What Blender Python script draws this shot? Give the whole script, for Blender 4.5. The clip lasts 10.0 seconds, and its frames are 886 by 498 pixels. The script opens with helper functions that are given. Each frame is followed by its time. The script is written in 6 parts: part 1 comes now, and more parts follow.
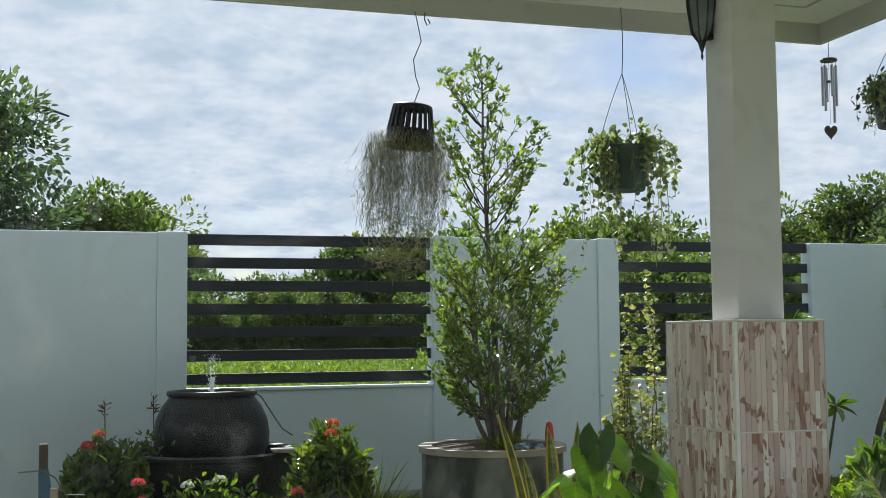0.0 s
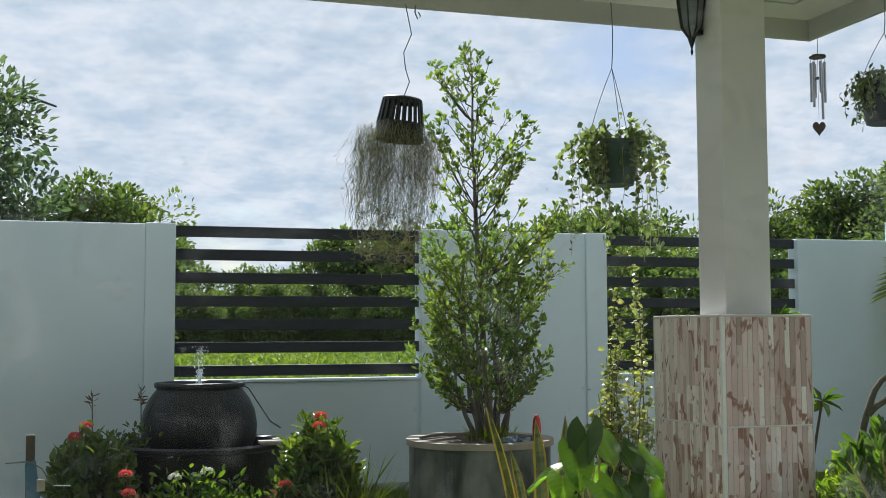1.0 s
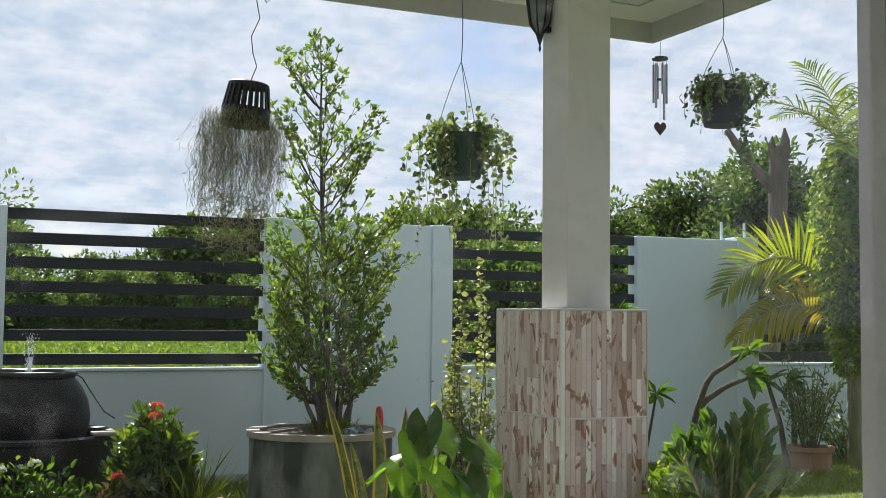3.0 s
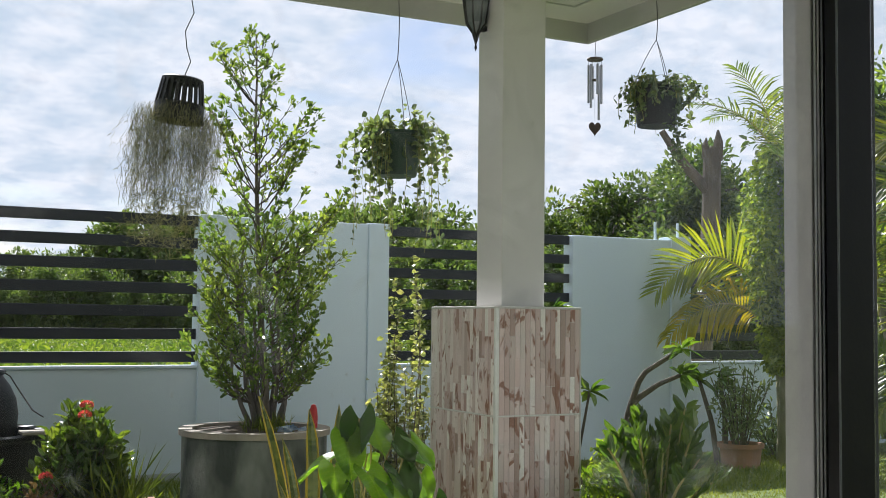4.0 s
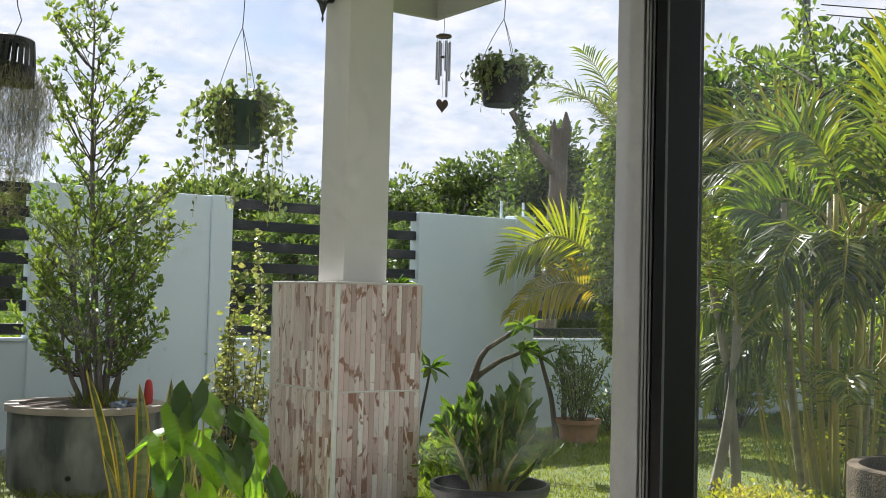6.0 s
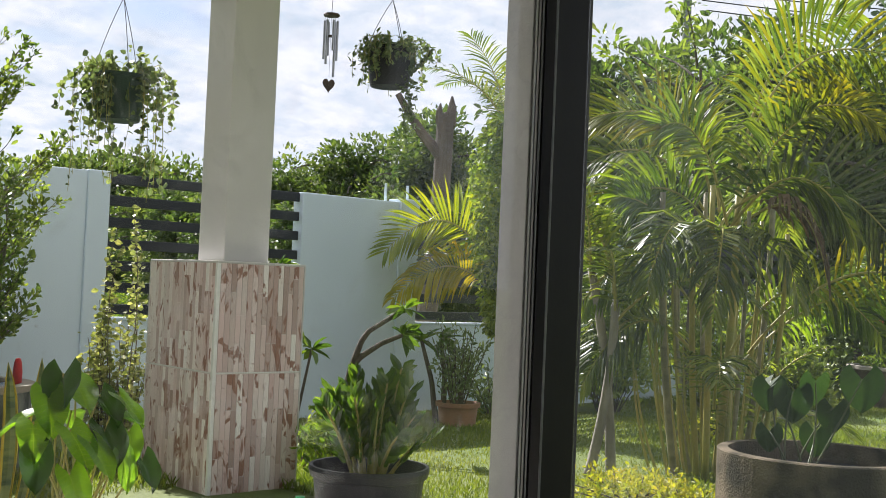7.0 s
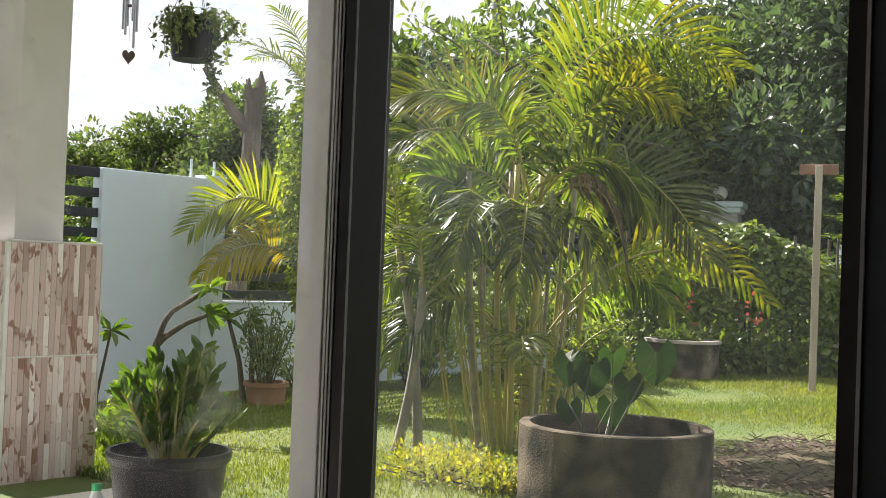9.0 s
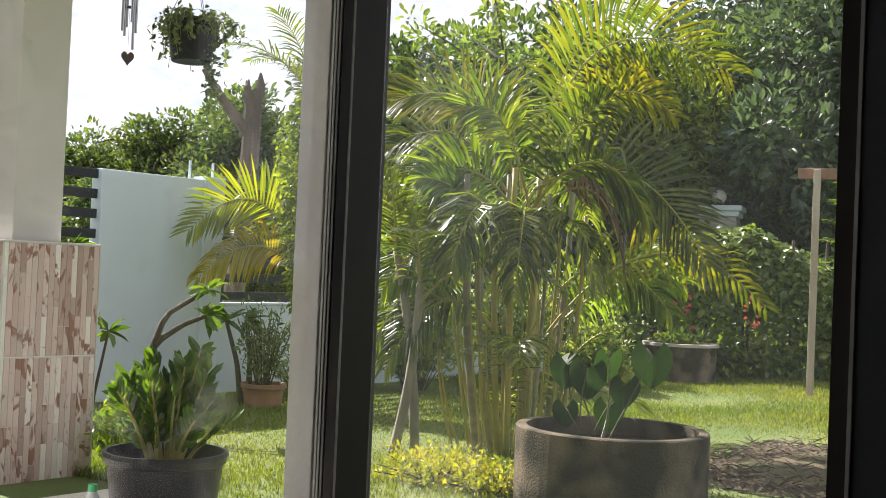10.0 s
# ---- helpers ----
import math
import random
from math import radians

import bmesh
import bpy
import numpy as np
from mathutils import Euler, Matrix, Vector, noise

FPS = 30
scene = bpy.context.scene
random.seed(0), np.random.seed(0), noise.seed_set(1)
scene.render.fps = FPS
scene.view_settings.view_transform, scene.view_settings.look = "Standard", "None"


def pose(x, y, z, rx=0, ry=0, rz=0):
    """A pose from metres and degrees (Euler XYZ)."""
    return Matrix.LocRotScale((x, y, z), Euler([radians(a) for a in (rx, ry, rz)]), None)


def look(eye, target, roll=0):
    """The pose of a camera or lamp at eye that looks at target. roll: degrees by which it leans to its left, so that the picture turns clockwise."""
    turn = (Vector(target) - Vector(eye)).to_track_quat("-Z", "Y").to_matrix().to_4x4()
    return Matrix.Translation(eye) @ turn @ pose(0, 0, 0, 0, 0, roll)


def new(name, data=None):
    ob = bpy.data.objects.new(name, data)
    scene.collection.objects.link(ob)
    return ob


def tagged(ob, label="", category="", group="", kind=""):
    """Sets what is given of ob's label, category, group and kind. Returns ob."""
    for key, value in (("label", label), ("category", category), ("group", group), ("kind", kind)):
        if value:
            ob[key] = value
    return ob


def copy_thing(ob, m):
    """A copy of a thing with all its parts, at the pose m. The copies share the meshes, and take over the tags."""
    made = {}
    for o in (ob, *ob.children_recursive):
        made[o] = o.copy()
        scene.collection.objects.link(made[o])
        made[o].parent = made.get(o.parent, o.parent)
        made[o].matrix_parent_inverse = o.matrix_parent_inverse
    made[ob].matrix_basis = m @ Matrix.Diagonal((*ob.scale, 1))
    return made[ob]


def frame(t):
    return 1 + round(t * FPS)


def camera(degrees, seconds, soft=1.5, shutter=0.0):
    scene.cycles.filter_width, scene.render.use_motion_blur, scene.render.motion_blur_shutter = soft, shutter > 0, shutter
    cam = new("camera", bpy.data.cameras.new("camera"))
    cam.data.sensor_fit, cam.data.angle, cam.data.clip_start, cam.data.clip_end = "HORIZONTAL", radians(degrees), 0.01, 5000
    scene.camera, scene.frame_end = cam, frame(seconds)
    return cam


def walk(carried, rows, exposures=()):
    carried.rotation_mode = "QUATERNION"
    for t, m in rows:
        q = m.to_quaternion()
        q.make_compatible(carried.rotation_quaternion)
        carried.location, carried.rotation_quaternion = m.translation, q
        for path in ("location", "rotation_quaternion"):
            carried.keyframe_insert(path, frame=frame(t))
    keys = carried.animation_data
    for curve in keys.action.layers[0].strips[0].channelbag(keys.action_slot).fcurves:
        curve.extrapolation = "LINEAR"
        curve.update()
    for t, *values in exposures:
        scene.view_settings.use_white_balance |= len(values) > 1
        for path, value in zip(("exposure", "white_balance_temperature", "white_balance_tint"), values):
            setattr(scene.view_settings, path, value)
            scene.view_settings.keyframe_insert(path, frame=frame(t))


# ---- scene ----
cam = camera(41.81, 10.0, soft=0.4)

# t, x, y, z, pitch+90, roll, yaw
PATH = [
    (0.0, 0.0016, -0.0041, 1.1490, 94.296, 0.519, -16.716),
    (0.5, -0.0064, -0.0071, 1.1546, 94.082, 0.476, -16.876),
    (1.0, -0.0061, -0.0072, 1.1482, 93.966, 0.182, -17.345),
    (1.5, 0.0026, -0.0019, 1.1441, 93.916, 0.205, -19.070),
    (2.0, 0.0135, -0.0004, 1.1451, 93.911, 0.171, -20.590),
    (2.5, 0.0332, 0.0033, 1.1490, 93.712, 0.047, -22.349),
    (3.0, 0.0359, 0.0180, 1.1444, 93.574, -0.572, -24.764),
    (4.5, 0.0776, -0.0002, 1.1349, 93.600, -0.797, -28.575),
    (5.0, 0.1082, 0.0006, 1.1400, 93.523, -1.305, -29.601),
    (5.5, 0.1226, 0.0017, 1.1380, 93.084, -1.151, -32.218),
    (7.0, 0.1356, 0.0333, 1.1312, 91.894, -2.434, -40.897),
    (7.5, 0.1498, 0.0358, 1.1367, 91.969, -2.228, -44.201),
    (8.0, 0.1639, 0.0300, 1.1392, 91.877, -2.285, -46.669),
    (8.5, 0.1773, 0.0354, 1.1428, 91.263, -1.979, -48.596),
    (9.0, 0.1834, 0.0288, 1.1424, 91.115, -2.184, -50.087),
    (9.5, 0.1775, 0.0144, 1.1467, 91.065, -2.293, -50.127),
    (10.0, 0.1822, 0.0144, 1.1434, 91.233, -2.454, -50.128),
]
# the film's own exposure and white balance drift as the view turns to the shaded garden
EXPOSURES = [(0.0, 0.92, 5950, 14), (3.0, 1.03, 6050, 17), (5.5, 1.24, 6200, 20), (7.5, 1.29, 6350, 21), (9.0, 1.55, 6550, 23), (10.0, 1.55, 6550, 23)]
walk(cam, [(r[0], pose(*r[1:])) for r in PATH], EXPOSURES)

# ---- world and sun: bright broken cloud, sun behind the garden wall ----
SUN_AZ, SUN_EL = 5.0, 42.0
world = bpy.data.worlds.new("sky")
scene.world = world
world.use_nodes = True
wn, wl = world.node_tree.nodes, world.node_tree.links
wn.clear()
w_out = wn.new("ShaderNodeOutputWorld")
sky = wn.new("ShaderNodeTexSky")
sky.sky_type, sky.sun_disc = "NISHITA", False
sky.sun_elevation, sky.sun_rotation = radians(SUN_EL), radians(SUN_AZ)
bg_sky, bg_cloud = wn.new("ShaderNodeBackground"), wn.new("ShaderNodeBackground")
bg_sky.inputs["Strength"].default_value = 0.05
bg_cloud.inputs["Strength"].default_value = 0.465
w_mix = wn.new("ShaderNodeMixShader")
w_co = wn.new("ShaderNodeTexCoord")
w_sep = wn.new("ShaderNodeSeparateXYZ")
w_add = wn.new("ShaderNodeMath"); w_add.operation = "ADD"; w_add.inputs[1].default_value = 0.26
w_abs = wn.new("ShaderNodeMath"); w_abs.operation = "ABSOLUTE"
w_dx = wn.new("ShaderNodeMath"); w_dx.operation = "DIVIDE"
w_dy = wn.new("ShaderNodeMath"); w_dy.operation = "DIVIDE"
w_com = wn.new("ShaderNodeCombineXYZ")
w_n1, w_n2 = wn.new("ShaderNodeTexNoise"), wn.new("ShaderNodeTexNoise")
w_n1.inputs["Scale"].default_value, w_n1.inputs["Detail"].default_value, w_n1.inputs["Roughness"].default_value = 1.7, 10.0, 0.58
w_n1.inputs["Distortion"].default_value = 0.35
w_n2.inputs["Scale"].default_value, w_n2.inputs["Detail"].default_value = 10.0, 9.0
w_n2.inputs["Roughness"].default_value = 0.62
w_r1, w_r2 = wn.new("ShaderNodeValToRGB"), wn.new("ShaderNodeValToRGB")
w_r1.color_ramp.elements[0].position, w_r1.color_ramp.elements[1].position = 0.31, 0.43
w_r2.color_ramp.elements[0].position, w_r2.color_ramp.elements[1].position = 0.36, 0.62
w_r2.color_ramp.elements[0].color, w_r2.color_ramp.elements[1].color = (0.68, 0.78, 0.85, 1), (0.99, 1.0, 1.0, 1)
wl.new(w_co.outputs["Generated"], w_sep.inputs[0])
wl.new(w_sep.outputs["Z"], w_abs.inputs[0]); wl.new(w_abs.outputs[0], w_add.inputs[0])
wl.new(w_sep.outputs["X"], w_dx.inputs[0]); wl.new(w_add.outputs[0], w_dx.inputs[1])
wl.new(w_sep.outputs["Y"], w_dy.inputs[0]); wl.new(w_add.outputs[0], w_dy.inputs[1])
wl.new(w_dx.outputs[0], w_com.inputs[0]); wl.new(w_dy.outputs[0], w_com.inputs[1])
w_com.inputs[2].default_value = 5.15
wl.new(w_com.outputs[0], w_n1.inputs["Vector"]); wl.new(w_com.outputs[0], w_n2.inputs["Vector"])
wl.new(w_n1.outputs["Fac"], w_r1.inputs[0]); wl.new(w_n2.outputs["Fac"], w_r2.inputs[0])
wl.new(sky.outputs[0], bg_sky.inputs["Color"]); wl.new(w_r2.outputs["Color"], bg_cloud.inputs["Color"])
wl.new(w_r1.outputs["Color"], w_mix.inputs[0]); wl.new(bg_sky.outputs[0], w_mix.inputs[1]); wl.new(bg_cloud.outputs[0], w_mix.inputs[2])
wl.new(w_mix.outputs[0], w_out.inputs[0])

sun_data = bpy.data.lights.new("sun", "SUN")
sun_data.energy, sun_data.angle, sun_data.color = 5.0, radians(0.6), (1.0, 0.95, 0.86)
sun = new("sun", sun_data)
az, el = radians(SUN_AZ), radians(SUN_EL)
sun.matrix_world = look((40 * math.sin(az) * math.cos(el), 40 * math.cos(az) * math.cos(el), 40 * math.sin(el)), (0, 0, 0))


# ---- materials ----
def mat(name, c1, c2=None, rough=0.6, scale=8.0, fine=60.0, bump=0.15, metal=0.0, stretch=(1, 1, 1), rand=0.0, trans=0.0, tcol=None, coords="Object", spec=0.5, detail=5.0, lo=0.35, hi=0.65):
    """Two-scale noise between two colours, fine relief, per-piece variation and, for leaves, light passing through."""
    m = bpy.data.materials.new(name)
    m.use_nodes = True
    n, l = m.node_tree.nodes, m.node_tree.links
    b, out = n["Principled BSDF"], n["Material Output"]
    co = n.new("ShaderNodeTexCoord"); mp = n.new("ShaderNodeMapping")
    mp.inputs["Scale"].default_value = stretch
    l.new(co.outputs[coords], mp.inputs[0])
    n1, n2 = n.new("ShaderNodeTexNoise"), n.new("ShaderNodeTexNoise")
    n1.inputs["Scale"].default_value, n1.inputs["Detail"].default_value = scale, detail
    n2.inputs["Scale"].default_value, n2.inputs["Detail"].default_value = fine, 4.0
    l.new(mp.outputs[0], n1.inputs["Vector"]); l.new(mp.outputs[0], n2.inputs["Vector"])
    mr = n.new("ShaderNodeMapRange")
    mr.inputs["From Min"].default_value, mr.inputs["From Max"].default_value = lo, hi
    l.new(n1.outputs["Fac"], mr.inputs["Value"])
    mx = n.new("ShaderNodeMix"); mx.data_type = "RGBA"
    mx.inputs["A"].default_value = (*c1, 1)
    mx.inputs["B"].default_value = (*(c2 or [0.8 * v for v in c1]), 1)
    l.new(mr.outputs[0], mx.inputs["Factor"])
    hsv = n.new("ShaderNodeHueSaturation")
    l.new(mx.outputs["Result"], hsv.inputs["Color"])
    m2 = n.new("ShaderNodeMapRange")
    m2.inputs["To Min"].default_value, m2.inputs["To Max"].default_value = 0.86, 1.14
    l.new(n2.outputs["Fac"], m2.inputs["Value"])
    val = m2.outputs[0]
    if rand:
        geo = n.new("ShaderNodeNewGeometry")
        m3 = n.new("ShaderNodeMapRange")
        m3.inputs["To Min"].default_value, m3.inputs["To Max"].default_value = 1 - rand, 1 + rand
        l.new(geo.outputs["Random Per Island"], m3.inputs["Value"])
        mm = n.new("ShaderNodeMath"); mm.operation = "MULTIPLY"
        l.new(val, mm.inputs[0]); l.new(m3.outputs[0], mm.inputs[1])
        val = mm.outputs[0]
        m4 = n.new("ShaderNodeMapRange")
        m4.inputs["To Min"].default_value, m4.inputs["To Max"].default_value = 0.5 + 0.05 * rand, 0.5 - 0.06 * rand
        l.new(geo.outputs["Random Per Island"], m4.inputs["Value"])
        l.new(m4.outputs[0], hsv.inputs["Hue"])
    l.new(val, hsv.inputs["Value"])
    l.new(hsv.outputs[0], b.inputs["Base Color"])
    b.inputs["Roughness"].default_value, b.inputs["Metallic"].default_value = rough, metal
    b.inputs["Specular IOR Level"].default_value = spec
    if bump:
        bp = n.new("ShaderNodeBump")
        bp.inputs["Strength"].default_value, bp.inputs["Distance"].default_value = bump, 0.01
        l.new(n2.outputs["Fac"], bp.inputs["Height"]); l.new(bp.outputs[0], b.inputs["Normal"])
    if trans:
        t = n.new("ShaderNodeBsdfTranslucent")
        ms = n.new("ShaderNodeMixShader"); ms.inputs[0].default_value = trans
        tm = n.new("ShaderNodeMix"); tm.data_type = "RGBA"; tm.blend_type = "MULTIPLY"
        tm.inputs["Factor"].default_value = 1.0
        l.new(hsv.outputs[0], tm.inputs["A"]); tm.inputs["B"].default_value = (*(tcol or (2.2, 2.2, 1.0)), 1)
        l.new(tm.outputs["Result"], t.inputs["Color"])
        l.new(b.outputs[0], ms.inputs[1]); l.new(t.outputs[0], ms.inputs[2]); l.new(ms.outputs[0], out.inputs["Surface"])
    return m


PLASTER = mat("white_wall_paint", (0.66, 0.755, 0.82), (0.60, 0.695, 0.76), 0.75, 0.9, 90, 0.12, lo=0.3, hi=0.75)
PLASTER_BASE = mat("grey_wall_base", (0.50, 0.52, 0.53), (0.38, 0.40, 0.41), 0.8, 2.0, 70, 0.2)
SLAT = mat("dark_slat_paint", (0.018, 0.021, 0.028), (0.028, 0.032, 0.04), 0.45, 3, 60, 0.05, stretch=(0.3, 1, 1), spec=0.3)
COLUMN = mat("column_paint", (0.66, 0.645, 0.63), (0.60, 0.585, 0.57), 0.7, 1.5, 80, 0.1)
SOFFIT = mat("soffit_paint", (0.78, 0.76, 0.71), (0.72, 0.70, 0.66), 0.6, 1.2, 60, 0.05)
FASCIA = mat("fascia_paint", (0.50, 0.50, 0.47), (0.44, 0.44, 0.42), 0.55, 1.2, 60, 0.05)
ROOF = mat("roof_tile", (0.22, 0.2, 0.19), (0.16, 0.15, 0.14), 0.7, 3, 40)
GROUT = mat("pale_grout", (0.66, 0.60, 0.56), (0.56, 0.51, 0.48), 0.8, 12, 120)
CONCRETE = mat("weathered_concrete", (0.29, 0.31, 0.29), (0.075, 0.09, 0.085), 0.9, 5, 45, 0.6, stretch=(1, 1, 0.5), lo=0.38, hi=0.64, detail=10, spec=0.2)
CONCRETE_RING = mat("mossy_brown_concrete", (0.19, 0.155, 0.11), (0.045, 0.042, 0.03), 0.95, 4.5, 90, 0.9, stretch=(1, 1, 0.9), lo=0.36, hi=0.60, detail=14, spec=0.1)
CONCRETE_LIP = mat("pale_concrete_lip", (0.42, 0.37, 0.31), (0.30, 0.27, 0.23), 0.85, 6, 50, 0.4)
GLAZE = mat("black_glaze", (0.010, 0.012, 0.015), (0.028, 0.029, 0.031), 0.42, 5, 30, 0.3, detail=9, spec=0.22)
BLACK_PLASTIC = mat("black_plastic", (0.015, 0.017, 0.019), (0.026, 0.027, 0.028), 0.45, 6, 60, 0.05, spec=0.25)
GREEN_PLASTIC = mat("dark_green_plastic", (0.02, 0.05, 0.035), (0.03, 0.06, 0.045), 0.45, 6, 60, 0.05)
TERRACOTTA = mat("terracotta", (0.36, 0.17, 0.10), (0.25, 0.13, 0.09), 0.85, 6, 50, 0.3)
SOIL = mat("dark_soil", (0.06, 0.045, 0.03), (0.10, 0.075, 0.05), 0.95, 14, 60, 0.8)
WIRE = mat("galvanised_wire", (0.18, 0.18, 0.18), None, 0.4, 20, 80, 0, metal=0.8)
STEEL = mat("brushed_tube", (0.42, 0.42, 0.43), (0.33, 0.33, 0.34), 0.3, 9, 90, 0.05, metal=0.9, stretch=(8, 8, 1))
DARKWOOD = mat("dark_turned_wood", (0.09, 0.05, 0.035), (0.06, 0.035, 0.025), 0.5, 12, 60, 0.1)
IRON = mat("black_iron", (0.012, 0.012, 0.013), None, 0.45, 20, 90, 0.1, metal=0.3)
BARK = mat("grey_brown_bark", (0.12, 0.095, 0.075), (0.055, 0.045, 0.036), 0.9, 14, 60, 0.8, stretch=(1, 1, 0.3))
LEAF_LIGHT = mat("light_sunlit_leaf", (0.11, 0.16, 0.035), (0.18, 0.22, 0.05), 0.42, 0.6, 8, 0, rand=0.45, trans=0.45, tcol=(2.1, 2.2, 0.6))
BARK_GREY = mat("grey_smooth_bark", (0.21, 0.19, 0.165), (0.10, 0.088, 0.075), 0.85, 14, 60, 0.6, stretch=(1, 1, 0.3))
BARK_PALE = mat("pale_bark", (0.34, 0.31, 0.27), (0.22, 0.2, 0.17), 0.85, 9, 50, 0.5, stretch=(1, 1, 0.5))
PALM_STEM = mat("ringed_palm_stem", (0.34, 0.31, 0.20), (0.20, 0.19, 0.12), 0.7, 6, 40, 0.4, stretch=(0.4, 0.4, 3))
PALM_GREEN = mat("green_palm_stem", (0.27, 0.28, 0.06), (0.40, 0.32, 0.08), 0.5, 5, 40, 0.1)
STUMP = mat("sawn_dead_wood", (0.13, 0.10, 0.075), (0.07, 0.053, 0.04), 0.9, 7, 40, 0.8, stretch=(1, 1, 0.25))
CROSSBAR = mat("reddish_timber", (0.30, 0.16, 0.10), (0.20, 0.11, 0.075), 0.8, 6, 50, 0.3)
POST_WOOD = mat("weathered_timber", (0.42, 0.36, 0.29), (0.27, 0.21, 0.16), 0.85, 5, 50, 0.4, stretch=(1, 1, 0.12))
LEAF_TREE = mat("small_leathery_leaf", (0.085, 0.145, 0.05), (0.155, 0.195, 0.055), 0.25, 2.0, 30, 0, rand=0.5, trans=0.4, tcol=(2.0, 2.2, 0.7))
LEAF_DARK = mat("far_leaf", (0.048, 0.082, 0.026), (0.085, 0.115, 0.032), 0.5, 0.5, 6, 0, rand=0.5, trans=0.4, tcol=(2.0, 2.2, 0.8))
# shade and bluish haze on the far trees mixed into the leaf colour
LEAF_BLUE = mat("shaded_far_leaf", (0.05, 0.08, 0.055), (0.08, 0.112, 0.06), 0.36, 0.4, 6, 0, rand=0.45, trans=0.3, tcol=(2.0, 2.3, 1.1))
LEAF_VINE = mat("pale_vine_leaf", (0.085, 0.125, 0.06), (0.15, 0.19, 0.10), 0.4, 6, 30, 0, rand=0.45, trans=0.32, tcol=(2.2, 2.3, 0.9))
LEAF_VAR = mat("cream_green_leaf", (0.33, 0.34, 0.15), (0.12, 0.16, 0.05), 0.45, 30, 60, 0, rand=0.35, trans=0.34, tcol=(1.8, 1.8, 0.8))
LEAF_IXORA = mat("ixora_leaf", (0.04, 0.08, 0.025), (0.085, 0.12, 0.025), 0.28, 3, 30, 0, rand=0.5, trans=0.34, tcol=(2.4, 2.5, 0.5))
LEAF_ZZ = mat("glossy_thick_leaf", (0.045, 0.095, 0.02), (0.07, 0.12, 0.022), 0.22, 5, 30, 0, rand=0.4, trans=0.32, tcol=(3.2, 3.2, 0.6))
LEAF_TARO = mat("broad_taro_leaf", (0.10, 0.195, 0.022), (0.075, 0.15, 0.018), 0.28, 6, 40, 0.1, trans=0.52, tcol=(2.6, 2.8, 0.4))
# darker taro copy with the shade on unlit leaves put into its colour
LEAF_TARO_SHADE = mat("shaded_taro_leaf", (0.035, 0.085, 0.016), (0.025, 0.06, 0.014), 0.25, 6, 40, 0.1, trans=0.2, tcol=(2.2, 2.4, 0.5))
LEAF_LOTUS = mat("dull_lotus_leaf", (0.016, 0.040, 0.012), (0.026, 0.055, 0.016), 0.6, 5, 40, 0.1, trans=0.22, tcol=(2.2, 2.6, 0.7), spec=0.2)
LOTUS_STALK = mat("dark_green_stalk", (0.06, 0.085, 0.03), (0.10, 0.11, 0.04), 0.5, 6, 40, 0.1)
LEAF_PALM = mat("palm_leaflet", (0.06, 0.095, 0.022), (0.12, 0.145, 0.03), 0.36, 1.5, 20, 0, rand=0.6, trans=0.42, tcol=(2.3, 2.5, 0.6))
LEAF_PALM_Y = mat("yellowing_palm_leaflet", (0.20, 0.19, 0.012), (0.10, 0.14, 0.012), 0.36, 2.5, 20, 0, rand=0.4, trans=0.46, tcol=(1.7, 1.65, 0.3), spec=0.35)
LEAF_PALM_D = mat("dull_dark_palm_leaflet", (0.055, 0.075, 0.03), (0.09, 0.10, 0.045), 0.5, 1.5, 20, 0, rand=0.4, trans=0.2, tcol=(1.6, 1.7, 0.8))
LEAF_PALM_B = mat("bright_palm_leaflet", (0.10, 0.16, 0.022), (0.15, 0.195, 0.03), 0.36, 1.5, 20, 0, rand=0.45, trans=0.5, tcol=(2.1, 2.3, 0.4))
LEAF_PALM_YG = mat("yellow_green_palm_leaflet", (0.22, 0.24, 0.012), (0.14, 0.19, 0.012), 0.36, 2.5, 20, 0, rand=0.35, trans=0.52, tcol=(2.0, 2.0, 0.3))
LEAF_PALM_YB = mat("golden_palm_leaflet", (0.42, 0.34, 0.01), (0.26, 0.25, 0.012), 0.36, 2.5, 20, 0, rand=0.3, trans=0.5, tcol=(1.6, 1.5, 0.2))
LEAF_DRY = mat("dry_palm_leaflet", (0.16, 0.11, 0.06), (0.10, 0.07, 0.04), 0.7, 3, 30, 0, rand=0.3, trans=0.25, tcol=(1.4, 1.2, 0.7))
LEAF_LIME = mat("lime_bedding_leaf", (0.20, 0.25, 0.025), (0.30, 0.29, 0.035), 0.45, 4, 30, 0, rand=0.4, trans=0.45, tcol=(2.1, 2.0, 0.4))
MOSS = mat("grey_air_moss", (0.28, 0.28, 0.17), (0.14, 0.145, 0.085), 0.8, 6, 30, 0, rand=0.4, trans=0.4, tcol=(1.9, 1.9, 1.0))
GRASS = mat("grass_blade", (0.10, 0.145, 0.028), (0.165, 0.185, 0.042), 0.55, 0.7, 8, 0, rand=0.35, trans=0.38, tcol=(2.0, 2.1, 0.5), spec=0.25)
CROP = mat("low_crop_leaf", (0.07, 0.12, 0.025), (0.13, 0.17, 0.035), 0.45, 0.7, 8, 0, rand=0.5, trans=0.35, tcol=(2.0, 2.2, 0.5))
LAWN = mat("lawn_ground", (0.075, 0.125, 0.022), (0.14, 0.165, 0.04), 0.9, 0.8, 50, 0.8, detail=9)
BARE_SOIL = mat("bare_brown_soil", (0.13, 0.10, 0.065), (0.07, 0.075, 0.035), 0.95, 5, 60, 0.9, detail=9, spec=0.1)
LITTER = mat("dry_litter", (0.15, 0.115, 0.075), (0.075, 0.057, 0.04), 0.95, 9, 60, 0.5, rand=0.4)
